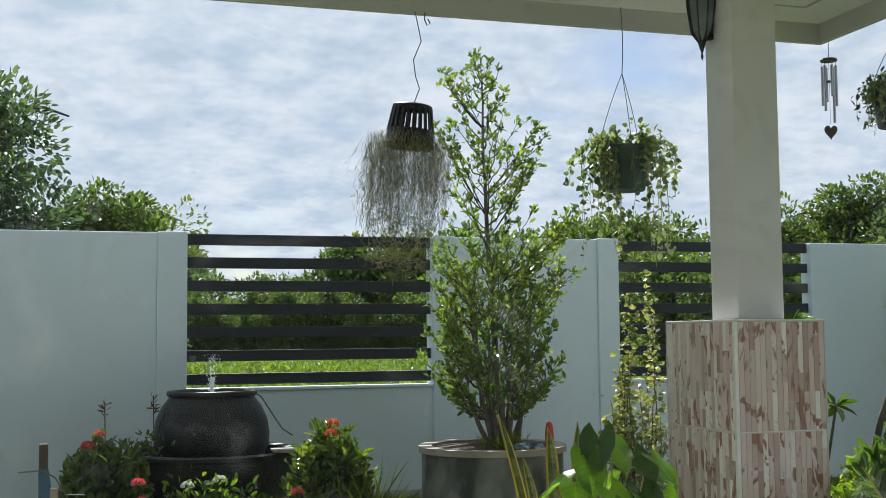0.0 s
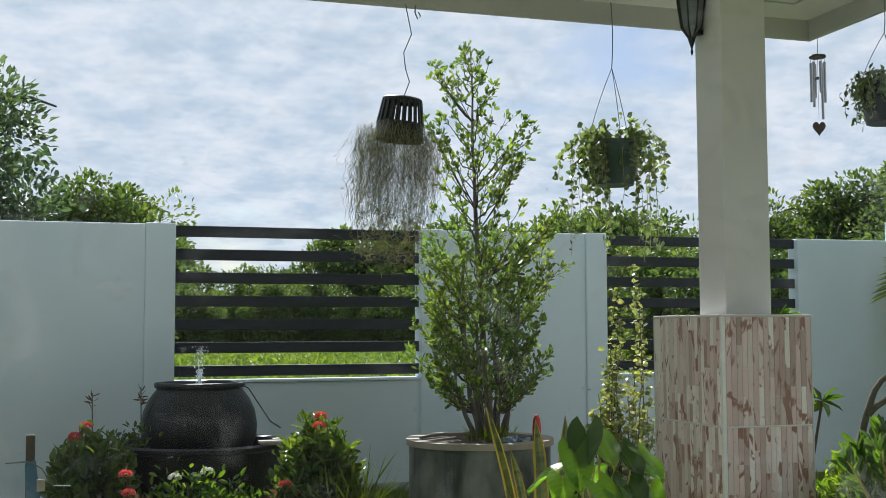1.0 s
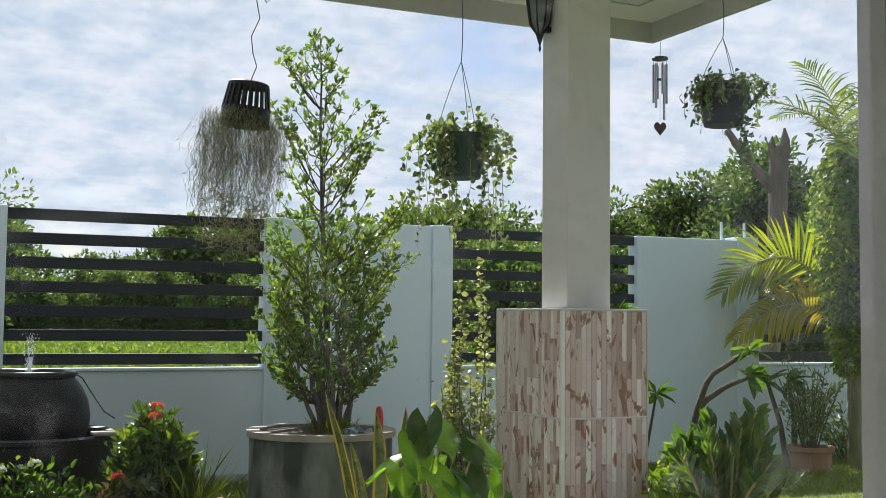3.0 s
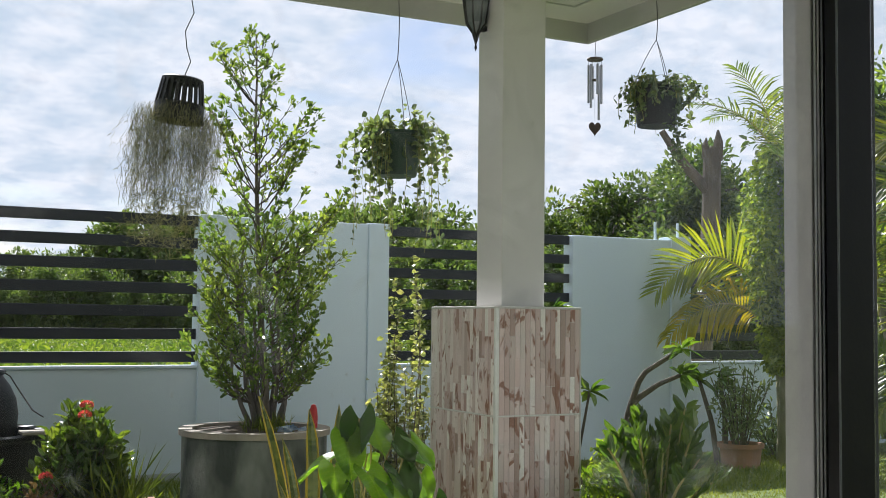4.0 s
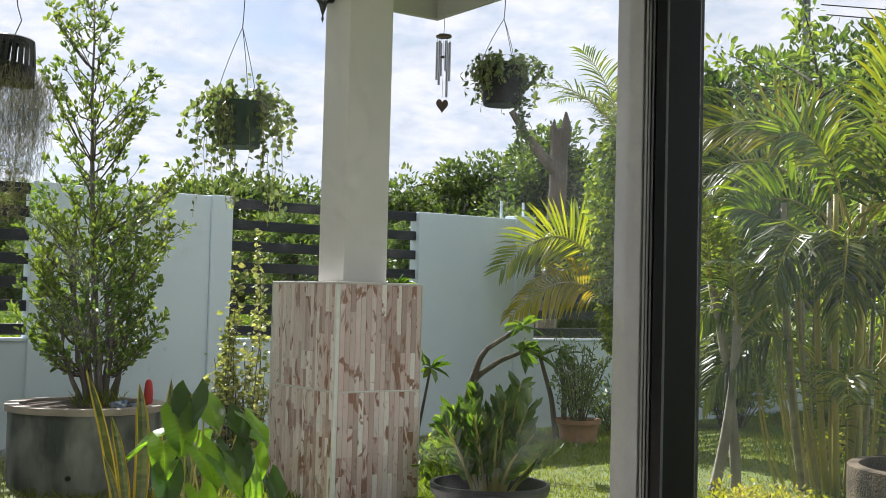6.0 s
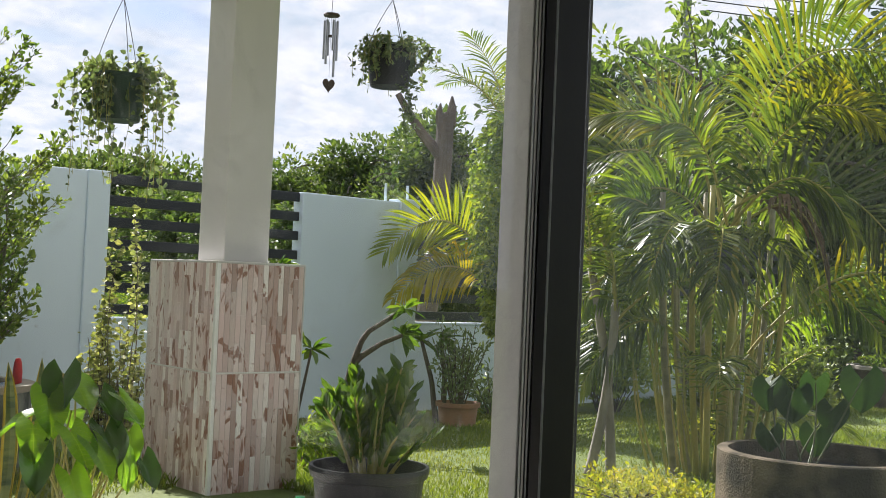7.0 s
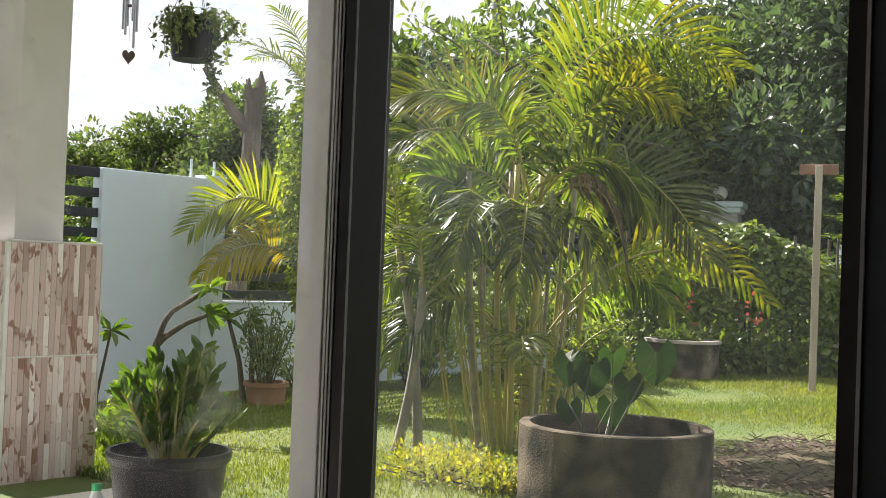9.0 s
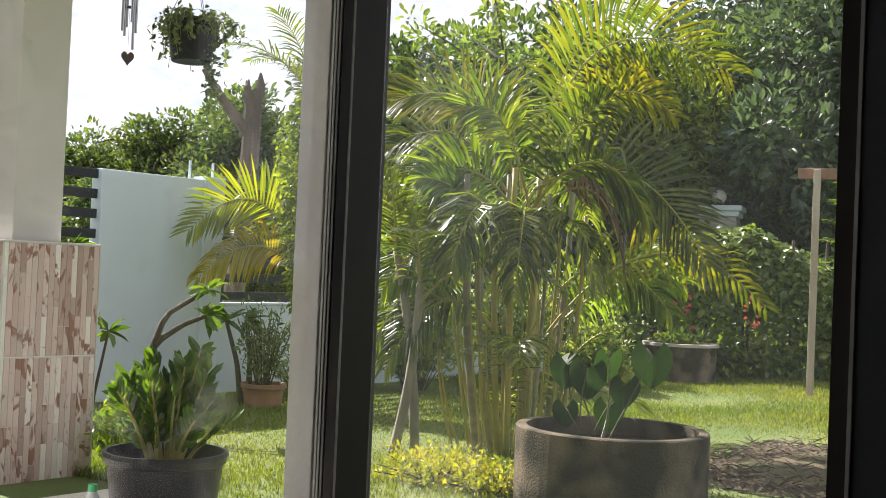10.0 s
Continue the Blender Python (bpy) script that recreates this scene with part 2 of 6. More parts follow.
PETAL_RED = mat("coral_red_petal", (0.72, 0.11, 0.10), (0.62, 0.14, 0.12), 0.5, 20, 60, 0, rand=0.25, trans=0.3, tcol=(1.3, 0.8, 0.7))
PETAL_WHITE = mat("white_petal", (0.7, 0.7, 0.66), None, 0.5, 20, 60, 0, trans=0.3, tcol=(1, 1, 1))
RED_PLASTIC = mat("red_plastic", (0.55, 0.03, 0.03), (0.45, 0.025, 0.03), 0.35, 9, 60, 0.05)
GREEN_CAP = mat("bright_green_plastic", (0.02, 0.42, 0.16), None, 0.35, 9, 60, 0)
BLUE_FILM = mat("crumpled_blue_plastic", (0.22, 0.36, 0.62), (0.55, 0.65, 0.75), 0.2, 30, 60, 0.5)
BLUE_CLOTH = mat("blue_strap", (0.04, 0.11, 0.20), (0.07, 0.16, 0.26), 0.8, 20, 90, 0.3)
ALU_GREY = mat("grey_door_reveal", (0.44, 0.43, 0.41), (0.36, 0.35, 0.34), 0.5, 2.5, 70, 0.08)
ALU_DARK = mat("dark_bronze_aluminium", (0.014, 0.011, 0.010), (0.018, 0.014, 0.012), 0.5, 4, 80, 0.04, spec=0.25)
ALU_LINE = mat("pale_gasket", (0.26, 0.26, 0.25), None, 0.5, 9, 60, 0)
ROOM = mat("room_paint", (0.55, 0.53, 0.50), (0.5, 0.48, 0.45), 0.8, 1.5, 60, 0.05)
BOUNCE_TERRACE = mat("bounce_terrace_tile", (0.80, 0.76, 0.71), (0.72, 0.68, 0.63), 0.6, 2, 40, 0.05)
ROOM_FLOOR = mat("room_floor_tile", (0.30, 0.28, 0.25), (0.26, 0.24, 0.22), 0.35, 2, 40, 0.02)
STONE = mat("pale_stacked_stone", (0.42, 0.41, 0.39), (0.28, 0.27, 0.26), 0.85, 6, 40, 0.5, stretch=(1, 1, 4))
WATER = mat("fountain_water", (0.80, 0.84, 0.86), (0.66, 0.72, 0.76), 0.1, 30, 90, 0.1)
GLOBE = mat("opal_globe", (0.82, 0.82, 0.79), (0.78, 0.78, 0.75), 0.25, 3, 30, 0)


def tile_strip_material():
    m = mat("marbled_strip", (0.52, 0.44, 0.38), (0.40, 0.32, 0.27), 0.38, 5, 70, 0.08, stretch=(1, 1, 0.35))
    n, l = m.node_tree.nodes, m.node_tree.links
    b = n["Principled BSDF"]
    info = n.new("ShaderNodeObjectInfo")
    ramp = n.new("ShaderNodeValToRGB")
    e = ramp.color_ramp.elements
    e[0].position, e[0].color = 0.0, (0.88, 0.81, 0.77, 1)
    e[1].position, e[1].color = 1.0, (0.72, 0.57, 0.54, 1)
    for p, c in ((0.18, (0.70, 0.56, 0.53, 1)), (0.36, (0.44, 0.29, 0.25, 1)), (0.5, (0.90, 0.86, 0.82, 1)), (0.66, (0.66, 0.48, 0.45, 1)), (0.8, (0.76, 0.64, 0.61, 1)), (0.9, (0.38, 0.26, 0.22, 1))):
        k = e.new(p); k.color = c
    l.new(info.outputs["Random"], ramp.inputs[0])
    vein = n.new("ShaderNodeTexNoise")
    vein.inputs["Scale"].default_value, vein.inputs["Detail"].default_value, vein.inputs["Distortion"].default_value = 13.0, 6.0, 1.4
    co = n.new("ShaderNodeTexCoord")
    mp = n.new("ShaderNodeMapping"); mp.inputs["Scale"].default_value = (1.0, 1.0, 0.55); mp.inputs["Rotation"].default_value = (0.5, 0.6, 0)
    l.new(co.outputs["Object"], mp.inputs[0])
    off = n.new("ShaderNodeVectorMath"); off.operation = "ADD"
    l.new(mp.outputs[0], off.inputs[0]); l.new(info.outputs["Location"], off.inputs[1])
    l.new(off.outputs[0], vein.inputs["Vector"])
    vr = n.new("ShaderNodeMapRange")
    vr.inputs["From Min"].default_value, vr.inputs["From Max"].default_value = 0.56, 0.63
    l.new(vein.outputs["Fac"], vr.inputs["Value"])
    mx = n.new("ShaderNodeMix"); mx.data_type = "RGBA"
    l.new(vr.outputs[0], mx.inputs["Factor"]); l.new(ramp.outputs[0], mx.inputs["A"])
    mx.inputs["B"].default_value = (0.30, 0.15, 0.105, 1)
    l.new(mx.outputs["Result"], b.inputs["Base Color"])
    return m


STRIP = tile_strip_material()


def add_veins(m, gap, slant, tint):
    """Pale midrib and side veins along a leaf's own axes."""
    n, l = m.node_tree.nodes, m.node_tree.links
    hsv = [q for q in n if q.type == "HUE_SAT"][0]
    targets = [k.to_socket for k in hsv.outputs[0].links]
    co, sep = n.new("ShaderNodeTexCoord"), n.new("ShaderNodeSeparateXYZ")
    l.new(co.outputs["Object"], sep.inputs[0])

    def step(op, a, b=None):
        k = n.new("ShaderNodeMath"); k.operation = op
        for i, v in enumerate((a, b)):
            if v is not None:
                if isinstance(v, (int, float)):
                    k.inputs[i].default_value = v
                else:
                    l.new(v, k.inputs[i])
        return k.outputs[0]

    side = step("ABSOLUTE", sep.outputs["Y"])
    wave = step("FRACT", step("DIVIDE", step("SUBTRACT", sep.outputs["X"], step("MULTIPLY", side, slant)), gap))
    vein = step("LESS_THAN", wave, 0.09)
    mask = step("MAXIMUM", vein, step("LESS_THAN", side, 0.0022))
    mx = n.new("ShaderNodeMix"); mx.data_type = "RGBA"
    l.new(step("MULTIPLY", mask, 0.55), mx.inputs["Factor"]); l.new(hsv.outputs[0], mx.inputs["A"])
    mx.inputs["B"].default_value = (*tint, 1)
    for s in targets:
        l.new(mx.outputs["Result"], s)


add_veins(LEAF_TARO, 0.032, 0.55, (0.22, 0.30, 0.07))
add_veins(LEAF_LOTUS, 0.035, 0.7, (0.07, 0.11, 0.04))


def glass_material(name, veil, smear):
    """Thin clear pane with a weak mirror and faint dried smears that catch the daylight."""
    m = bpy.data.materials.new(name)
    m.use_nodes = True
    n, l = m.node_tree.nodes, m.node_tree.links
    n.remove(n["Principled BSDF"])
    out = n["Material Output"]
    tr, gl, df = n.new("ShaderNodeBsdfTransparent"), n.new("ShaderNodeBsdfGlossy"), n.new("ShaderNodeBsdfTranslucent")
    tr.inputs["Color"].default_value = (0.95, 0.97, 0.97, 1)
    gl.inputs["Roughness"].default_value = 0.02
    df.inputs["Color"].default_value = (0.8, 0.82, 0.84, 1)
    fr = n.new("ShaderNodeFresnel"); fr.inputs["IOR"].default_value = 1.25
    m1, m2 = n.new("ShaderNodeMixShader"), n.new("ShaderNodeMixShader")
    co = n.new("ShaderNodeTexCoord")
    a, b = n.new("ShaderNodeTexNoise"), n.new("ShaderNodeTexNoise")
    a.inputs["Scale"].default_value, a.inputs["Detail"].default_value, a.inputs["Distortion"].default_value = 5.0, 7.0, 1.6
    b.inputs["Scale"].default_value, b.inputs["Detail"].default_value = 38.0, 3.0
    ra, rb = n.new("ShaderNodeMapRange"), n.new("ShaderNodeMapRange")
    ra.inputs["From Min"].default_value, ra.inputs["From Max"].default_value, ra.inputs["To Max"].default_value = 0.56, 0.80, smear
    rb.inputs["From Min"].default_value, rb.inputs["From Max"].default_value, rb.inputs["To Max"].default_value = 0.70, 0.80, 0.12
    l.new(co.outputs["Object"], a.inputs["Vector"]); l.new(co.outputs["Object"], b.inputs["Vector"])
    l.new(a.outputs["Fac"], ra.inputs["Value"]); l.new(b.outputs["Fac"], rb.inputs["Value"])
    ra.inputs["To Min"].default_value = veil
    ad = n.new("ShaderNodeMath"); ad.operation = "ADD"; ad.use_clamp = True
    l.new(ra.outputs[0], ad.inputs[0]); l.new(rb.outputs[0], ad.inputs[1])
    l.new(fr.outputs[0], m1.inputs[0]); l.new(tr.outputs[0], m1.inputs[1]); l.new(gl.outputs[0], m1.inputs[2])
    l.new(ad.outputs[0], m2.inputs[0]); l.new(m1.outputs[0], m2.inputs[1]); l.new(df.outputs[0], m2.inputs[2])
    l.new(m2.outputs[0], out.inputs["Surface"])
    return m


GLASS = glass_material("smeared_clear_glass", 0.006, 0.10)
# side pane: a stronger even veil lifts the dark tones behind it
GLASS_DULL = glass_material("veiled_clear_glass", 0.032, 0.05)


# ---- mesh helpers ----
rng = np.random.default_rng(7)
V = Vector


def unit(a):
    return a / np.maximum(np.linalg.norm(a, axis=-1, keepdims=True), 1e-9)


class Geo:
    """Collects points and faces of one mesh."""

    def __init__(self):
        self.v, self.f, self.n = [], [], 0

    def add(self, verts, faces):
        self.v.append(np.asarray(verts, float).reshape(-1, 3))
        self.f += [[i + self.n for i in q] for q in faces]
        self.n += len(self.v[-1])
        return self

    def box(self, lo, hi):
        (a, b, c), (d, e, g) = lo, hi
        return self.add([(a, b, c), (d, b, c), (d, e, c), (a, e, c), (a, b, g), (d, b, g), (d, e, g), (a, e, g)],
                        [(0, 3, 2, 1), (4, 5, 6, 7), (0, 1, 5, 4), (1, 2, 6, 5), (2, 3, 7, 6), (3, 0, 4, 7)])

    def tube(self, pts, radii, sides=6, cap=True):
        pts = np.asarray(pts, float)
        k = len(pts)
        radii = np.broadcast_to(np.asarray(radii, float), (k,))
        t = unit(np.gradient(pts, axis=0))
        up = np.array([0.31, 0.17, 0.93]) if abs(t[0, 2]) < 0.8 else np.array([0.97, 0.21, 0.05])
        a = unit(np.cross(t, up)); b = np.cross(t, a)
        ang = np.linspace(0, 2 * np.pi, sides, endpoint=False)
        ring = pts[:, None] + radii[:, None, None] * (np.cos(ang)[None, :, None] * a[:, None] + np.sin(ang)[None, :, None] * b[:, None])
        f = [(i * sides + j, i * sides + (j + 1) % sides, (i + 1) * sides + (j + 1) % sides, (i + 1) * sides + j) for i in range(k - 1) for j in range(sides)]
        if cap:
            f += [tuple(range(sides))[::-1], tuple((k - 1) * sides + j for j in range(sides))]
        return self.add(ring.reshape(-1, 3), f)

    def lathe(self, profile, sides=32, centre=(0, 0, 0), wobble=0.0):
        r, z = np.array(profile, float).T
        ang = np.linspace(0, 2 * np.pi, sides, endpoint=False)
        k = len(r)
        rr = r[:, None] * (1 + wobble * np.sin(3 * ang + 1)[None])
        v = np.stack([rr * np.cos(ang), rr * np.sin(ang), np.broadcast_to(z[:, None], rr.shape)], -1) + np.array(centre)
        f = [(i * sides + j, i * sides + (j + 1) % sides, (i + 1) * sides + (j + 1) % sides, (i + 1) * sides + j) for i in range(k - 1) for j in range(sides)]
        return self.add(v.reshape(-1, 3), f)

    def leaves(self, pos, way, nor, length, width, fold=0.25, curl=0.25, wide=0.45):
        """Pointed oval leaves, folded along the midrib and curled at the tip."""
        pos, way = np.asarray(pos, float), unit(np.asarray(way, float))
        k = len(pos)
        side = unit(np.cross(way, nor)); nor = np.cross(side, way)
        L = np.broadcast_to(np.asarray(length, float), (k,))[:, None]; W = np.broadcast_to(np.asarray(width, float), (k,))[:, None] * 0.5
        p = lambda u, s, h: pos + way * L * u + side * W * s + nor * (W * h)
        c = -curl * L / np.maximum(W, 1e-6)
        pts = np.stack([p(0, 0, 0), p(wide * 0.75, 1.0, fold * 2 + c * 0.1), p(wide + 0.32, 0.72, fold * 1.6 + c * 0.45), p(1, 0, c * 0.8),
                        p(wide + 0.32, -0.72, fold * 1.6 + c * 0.45), p(wide * 0.75, -1.0, fold * 2 + c * 0.1), p(wide, 0, c * 0.12)], 1)
        base = self.n
        self.v.append(pts.reshape(-1, 3)); self.n += 7 * k
        for i in range(base, base + 7 * k, 7):
            self.f += [[i, i + 1, i + 2, i + 6], [i + 6, i + 2, i + 3], [i + 6, i + 3, i + 4], [i, i + 6, i + 4, i + 5]]
        return self

    def mesh(self, name, smooth=False):
        me = bpy.data.meshes.new(name)
        me.from_pydata(np.concatenate(self.v).tolist(), [], self.f)
        if smooth:
            me.polygons.foreach_set("use_smooth", [True] * len(me.polygons))
        me.update()
        return me


def part(name, geo, material, parent=None, label="", smooth=False, bevel=0.0):
    me = geo if isinstance(geo, bpy.types.Mesh) else geo.mesh(name, smooth)
    if bevel:
        bm = bmesh.new(); bm.from_mesh(me)
        bmesh.ops.bevel(bm, geom=bm.edges[:], offset=bevel, segments=2, affect="EDGES", profile=0.5)
        bm.to_mesh(me); bm.free()
    if not me.materials:
        me.materials.append(material)
    ob = new(name, me)
    if parent:
        ob.parent = parent
    if label:
        ob["label"] = label
    return ob


def thing(name, label, category, at=(0, 0, 0), group="", kind="", turn=0.0):
    ob = new(name)
    ob.empty_display_size = 0.1
    ob.matrix_world = pose(*at, 0, 0, turn)
    return tagged(ob, label, category, group, kind)


def block(name, lo, hi, material, label="", category="", bevel=0.004, parent=None, kind="", group=""):
    ob = part(name, Geo().box(lo, hi), material, parent, bevel=bevel)
    return tagged(ob, label, category, group, kind)


def rand_dirs(k, zlo=-1.0, zhi=1.0):
    z = rng.uniform(zlo, zhi, k); a = rng.uniform(0, 2 * np.pi, k); r = np.sqrt(np.maximum(0, 1 - z * z))
    return np.stack([r * np.cos(a), r * np.sin(a), z], 1)


def arc(a, b, sag, k=8, out=(0, 0, 1)):
    u = np.linspace(0, 1, k)[:, None]
    return np.asarray(a) * (1 - u) + np.asarray(b) * u + np.asarray(out) * (sag * 4 * u * (1 - u))


# ---- ground ----
def ground_height(x, y):
    return 0.012 * np.sin(0.9 * x + 0.4) * np.cos(0.8 * y)


def build_ground():
    xs = np.concatenate([[-3000, -600, -150, -60, -30], np.arange(-16, 26.1, 0.5), [32, 45, 70, 150, 600, 3000]])
    ys = np.concatenate([[-3000, -600, -100, -30, -12], np.arange(-5, 16.1, 0.5), [20, 28, 40, 70, 150, 600, 3000]])
    X, Y = np.meshgrid(xs, ys, indexing="ij")
    near = (np.abs(X) < 30) & (np.abs(Y) < 30) & (Y > 3)
    Z = ground_height(X, Y) + np.where(near & (Y < 20), 0.015 * np.sin(1.7 * X + 2.3 * Y) * np.cos(1.1 * Y - 0.6 * X), 0)
    ny = len(ys)
    f = [(i * ny + j, (i + 1) * ny + j, (i + 1) * ny + j + 1, i * ny + j + 1) for i in range(len(xs) - 1) for j in range(ny - 1)]
    ob = part("ground", Geo().add(np.stack([X, Y, Z], -1).reshape(-1, 3), f), LAWN, smooth=True)
    tagged(ob, "sunlit short lawn and open grassy field beyond the wall", "ground", kind="structure")


build_ground()

# ---- garden wall with slatted openings ----
WY, WT, TOP, LOW = 8.11, 0.14, 1.875, 0.785
PITCH, SLAT_H = 0.1615, 0.076


def wall_piece(name, x0, x1, z1, label):
    ob = part(name, Geo().box((x0, WY, -0.4), (x1, WY + WT, z1)), PLASTER, bevel=0.006)
    tagged(ob, label, "wall", kind="structure")
    return ob


def pilaster(x0, x1, top=TOP + 0.006):
    tagged(part("pilaster", Geo().box((x0, WY - 0.022, -0.4), (x1, WY + WT + 0.02, top)), PLASTER, bevel=0.006), "white painted flat pilaster of the garden wall", "pilaster", "garden wall pilasters", "structure")


def slat_opening(x0, x1):
    fence = thing("slat_panel", "dark grey horizontal slats filling a wall opening", "fence", (x0, WY + 0.07, LOW), "slatted wall openings")
    me = Geo().box((-0.02, -0.02, 0), (x1 - x0 + 0.02, 0.02, SLAT_H)).mesh("slat")
    bm = bmesh.new(); bm.from_mesh(me); bmesh.ops.bevel(bm, geom=bm.edges[:], offset=0.004, segments=1, affect="EDGES"); bm.to_mesh(me); bm.free()
    for k in range(7):
        ob = part("slat", me, SLAT, fence)
        ob.location = (0, 0, TOP - 0.003 - SLAT_H - k * PITCH - LOW)
    return fence


wall_piece("wall_north_1", -9.0, 0.41, TOP, "smooth white painted garden wall")
pilaster(0.41, 0.61)
wall_piece("wall_north_2", 0.61, 2.53, LOW, "low white wall under a slatted opening")
wall_piece("wall_north_3", 2.53, 3.67, TOP, "smooth white painted garden wall")
pilaster(2.36, 2.53)
pilaster(3.67, 3.84)
wall_piece("wall_north_4", 3.84, 5.55, LOW, "low white wall under a slatted opening")
wall_piece("wall_north_5", 5.55, 6.58, TOP, "smooth white painted garden wall")
pilaster(6.58, 6.80, TOP + 0.03)
wall_piece("wall_north_6", 6.80, 9.6, LOW, "low white wall under a slatted opening")
pilaster(9.6, 9.8)
wall_piece("wall_north_7", 9.8, 12.6, LOW, "low white wall under a slatted opening")
slat_opening(0.61, 2.36)
slat_opening(3.84, 5.55)
slat_opening(6.80, 9.6)
slat_opening(9.8, 12.6)
for x0, x1 in ((0.61, 2.36), (3.84, 5.55), (6.80, 9.6)):
    tagged(part("trim", Geo().box((x0 + 0.001, WY - 0.012, LOW + 0.001), (x1 - 0.001, WY + WT + 0.012, LOW + 0.02)), PLASTER, bevel=0.004), "thin white sill along the low wall", "sill", kind="structure")
tagged(part("baseboard", Geo().box((-9, WY - 0.03, -0.4), (0.405, WY - 0.002, 0.06)), PLASTER_BASE, bevel=0.004), "grey painted base course of the wall", "base course", kind="structure")
tagged(part("baseboard", Geo().box((0.62, WY - 0.03, -0.4), (3.665, WY - 0.024, 0.06)), PLASTER_BASE), "grey painted base course of the wall", "base course", kind="structure")
for x in (6.47, 6.72):
    tagged(part("pipe", Geo().tube([(x, WY + 0.07, TOP - 0.05), (x, WY + 0.07, TOP + 0.16)], 0.012, 8), PLASTER, bevel=0), "short white pipe stub on the wall end", "pipe", "pipe stubs", "")

# ---- house: porch roof, room, glass doors ----
EY, EX, EZ = 6.30, 4.44, 2.985
tagged(part("ceiling", Geo().box((-7, -5, 3.115), (EX - 0.03, EY - 0.03, 3.155)), SOFFIT), "cream soffit boards under the porch roof", "ceiling", kind="structure")
soff = Geo()
for i in range(9):
    y = EY - 0.35 - 0.62 * i
    soff.box((-7, y, 3.107), (EX - 0.35 - 0.62 * i, y + 0.012, 3.1145))
    soff.box((EX - 0.35 - 0.62 * i, -5, 3.107), (EX - 0.338 - 0.62 * i, y + 0.012, 3.1145))
tagged(part("soffit_trim", soff, FASCIA), "thin cover strips between soffit boards", "trim", kind="structure")
tagged(part("fascia_front", Geo().box((-7, EY - 0.03, EZ), (EX, EY, 3.265)), FASCIA, bevel=0.004), "painted fascia board along the front eave", "fascia", kind="structure")
tagged(part("fascia_side", Geo().box((EX - 0.03, -5, EZ), (EX, EY - 0.031, 3.265)), FASCIA, bevel=0.004), "painted fascia board along the side eave", "fascia", kind="structure")
tagged(part("roof", Geo().add([(-7, -5, 3.266), (EX + 0.05, -5, 3.266), (EX + 0.05, EY + 0.05, 3.266), (-7, EY + 0.05, 3.266), (-7, -5, 4.2), (1.0, -5, 4.6), (1.0, 1.5, 4.6), (-7, 1.5, 4.6)],
    [(0, 3, 2, 1), (4, 5, 6, 7), (0, 1, 5, 4), (1, 2, 6, 5), (2, 3, 7, 6), (3, 0, 4, 7)]), ROOF), "dark hipped house roof", "roof", kind="structure")
tagged(part("floor", Geo().box((-3.4, -3.4, -0.2), (2.9, 2.62, 0.05)), ROOM_FLOOR, bevel=0.004), "plain tiled room floor", "floor", kind="structure")
# added slab, kept pale so that it bounces sunlight onto the plinth
tagged(part("terrace", Geo().box((-3.4, 2.621, -0.1), (3.62, 4.86, 0.031)), BOUNCE_TERRACE, bevel=0.004), "pale terrace in front of the glass doors, added to bounce sunlight", "terrace", kind="structure")
tagged(part("ceiling_room", Geo().box((-3.4, -3.4, 2.7), (2.745, 2.6, 2.74)), ROOM), "plain room ceiling", "ceiling", kind="structure")
tagged(part("wall_back", Geo().box((-3.4, -3.4, 0.051), (2.745, -3.2, 2.699)), ROOM), "plain room wall", "wall", kind="structure")
tagged(part("wall_west", Geo().box((-3.4, -3.199, 0.051), (-3.2, 2.6, 2.699)), ROOM), "plain room wall", "wall", kind="structure")
tagged(part("wall_east", Geo().box((2.6, -3.199, 0.051), (2.745, 0.80, 2.699)), ROOM), "plain room wall", "wall", kind="structure")
tagged(part("wall_front", Geo().box((-3.199, 2.44, 2.32), (2.60, 2.6, 2.699)), ROOM), "wall over the glass doors", "wall", kind="structure")
tagged(part("wall_front_east", Geo().box((2.601, 0.801, 2.32), (2.745, 2.6, 2.699)), ROOM), "wall over the side window", "wall", kind="structure")

post = thing("door_frame", "dark bronze corner post with a grey outer reveal", "door frame", (0, 0, 0), kind="structure")
part("reveal", Geo().box((2.566, 2.478, 0.051), (2.72, 2.592, 2.319)), ALU_GREY, post, "light grey outer reveal", bevel=0.004)
for y in (2.436, 2.450, 2.464):
    part("track_rib", Geo().box((2.570, y, 0.051), (2.70, y + 0.008, 2.319)), ALU_LINE, post)
part("track_bed", Geo().box((2.578, 2.425, 0.051), (2.70, 2.4775, 2.319)), ALU_DARK, post)
part("inner_stile", Geo().box((2.566, 2.382, 0.051), (2.722, 2.4245, 2.319)), ALU_DARK, post, "dark bronze inner stile", bevel=0.003)
part("gasket", Geo().box((2.563, 2.378, 0.051), (2.570, 2.3815, 2.319)), ALU_LINE, post)

jamb = thing("window_frame", "dark aluminium window jamb with pale beading", "window frame", (0, 0, 0), kind="structure")
part("outer_bead", Geo().box((2.71, 0.980, 0.051), (2.74, 0.994, 2.319)), ALU_GREY, jamb, bevel=0.002)
part("channel", Geo().box((2.66, 0.915, 0.051), (2.735, 0.979, 2.319)), ALU_DARK, jamb)
part("stile", Geo().box((2.60, 0.802, 0.051), (2.735, 0.914, 2.319)), SLAT, jamb, bevel=0.004)
part("bead", Geo().box((2.592, 0.906, 0.051), (2.599, 0.914, 2.319)), ALU_LINE, jamb)
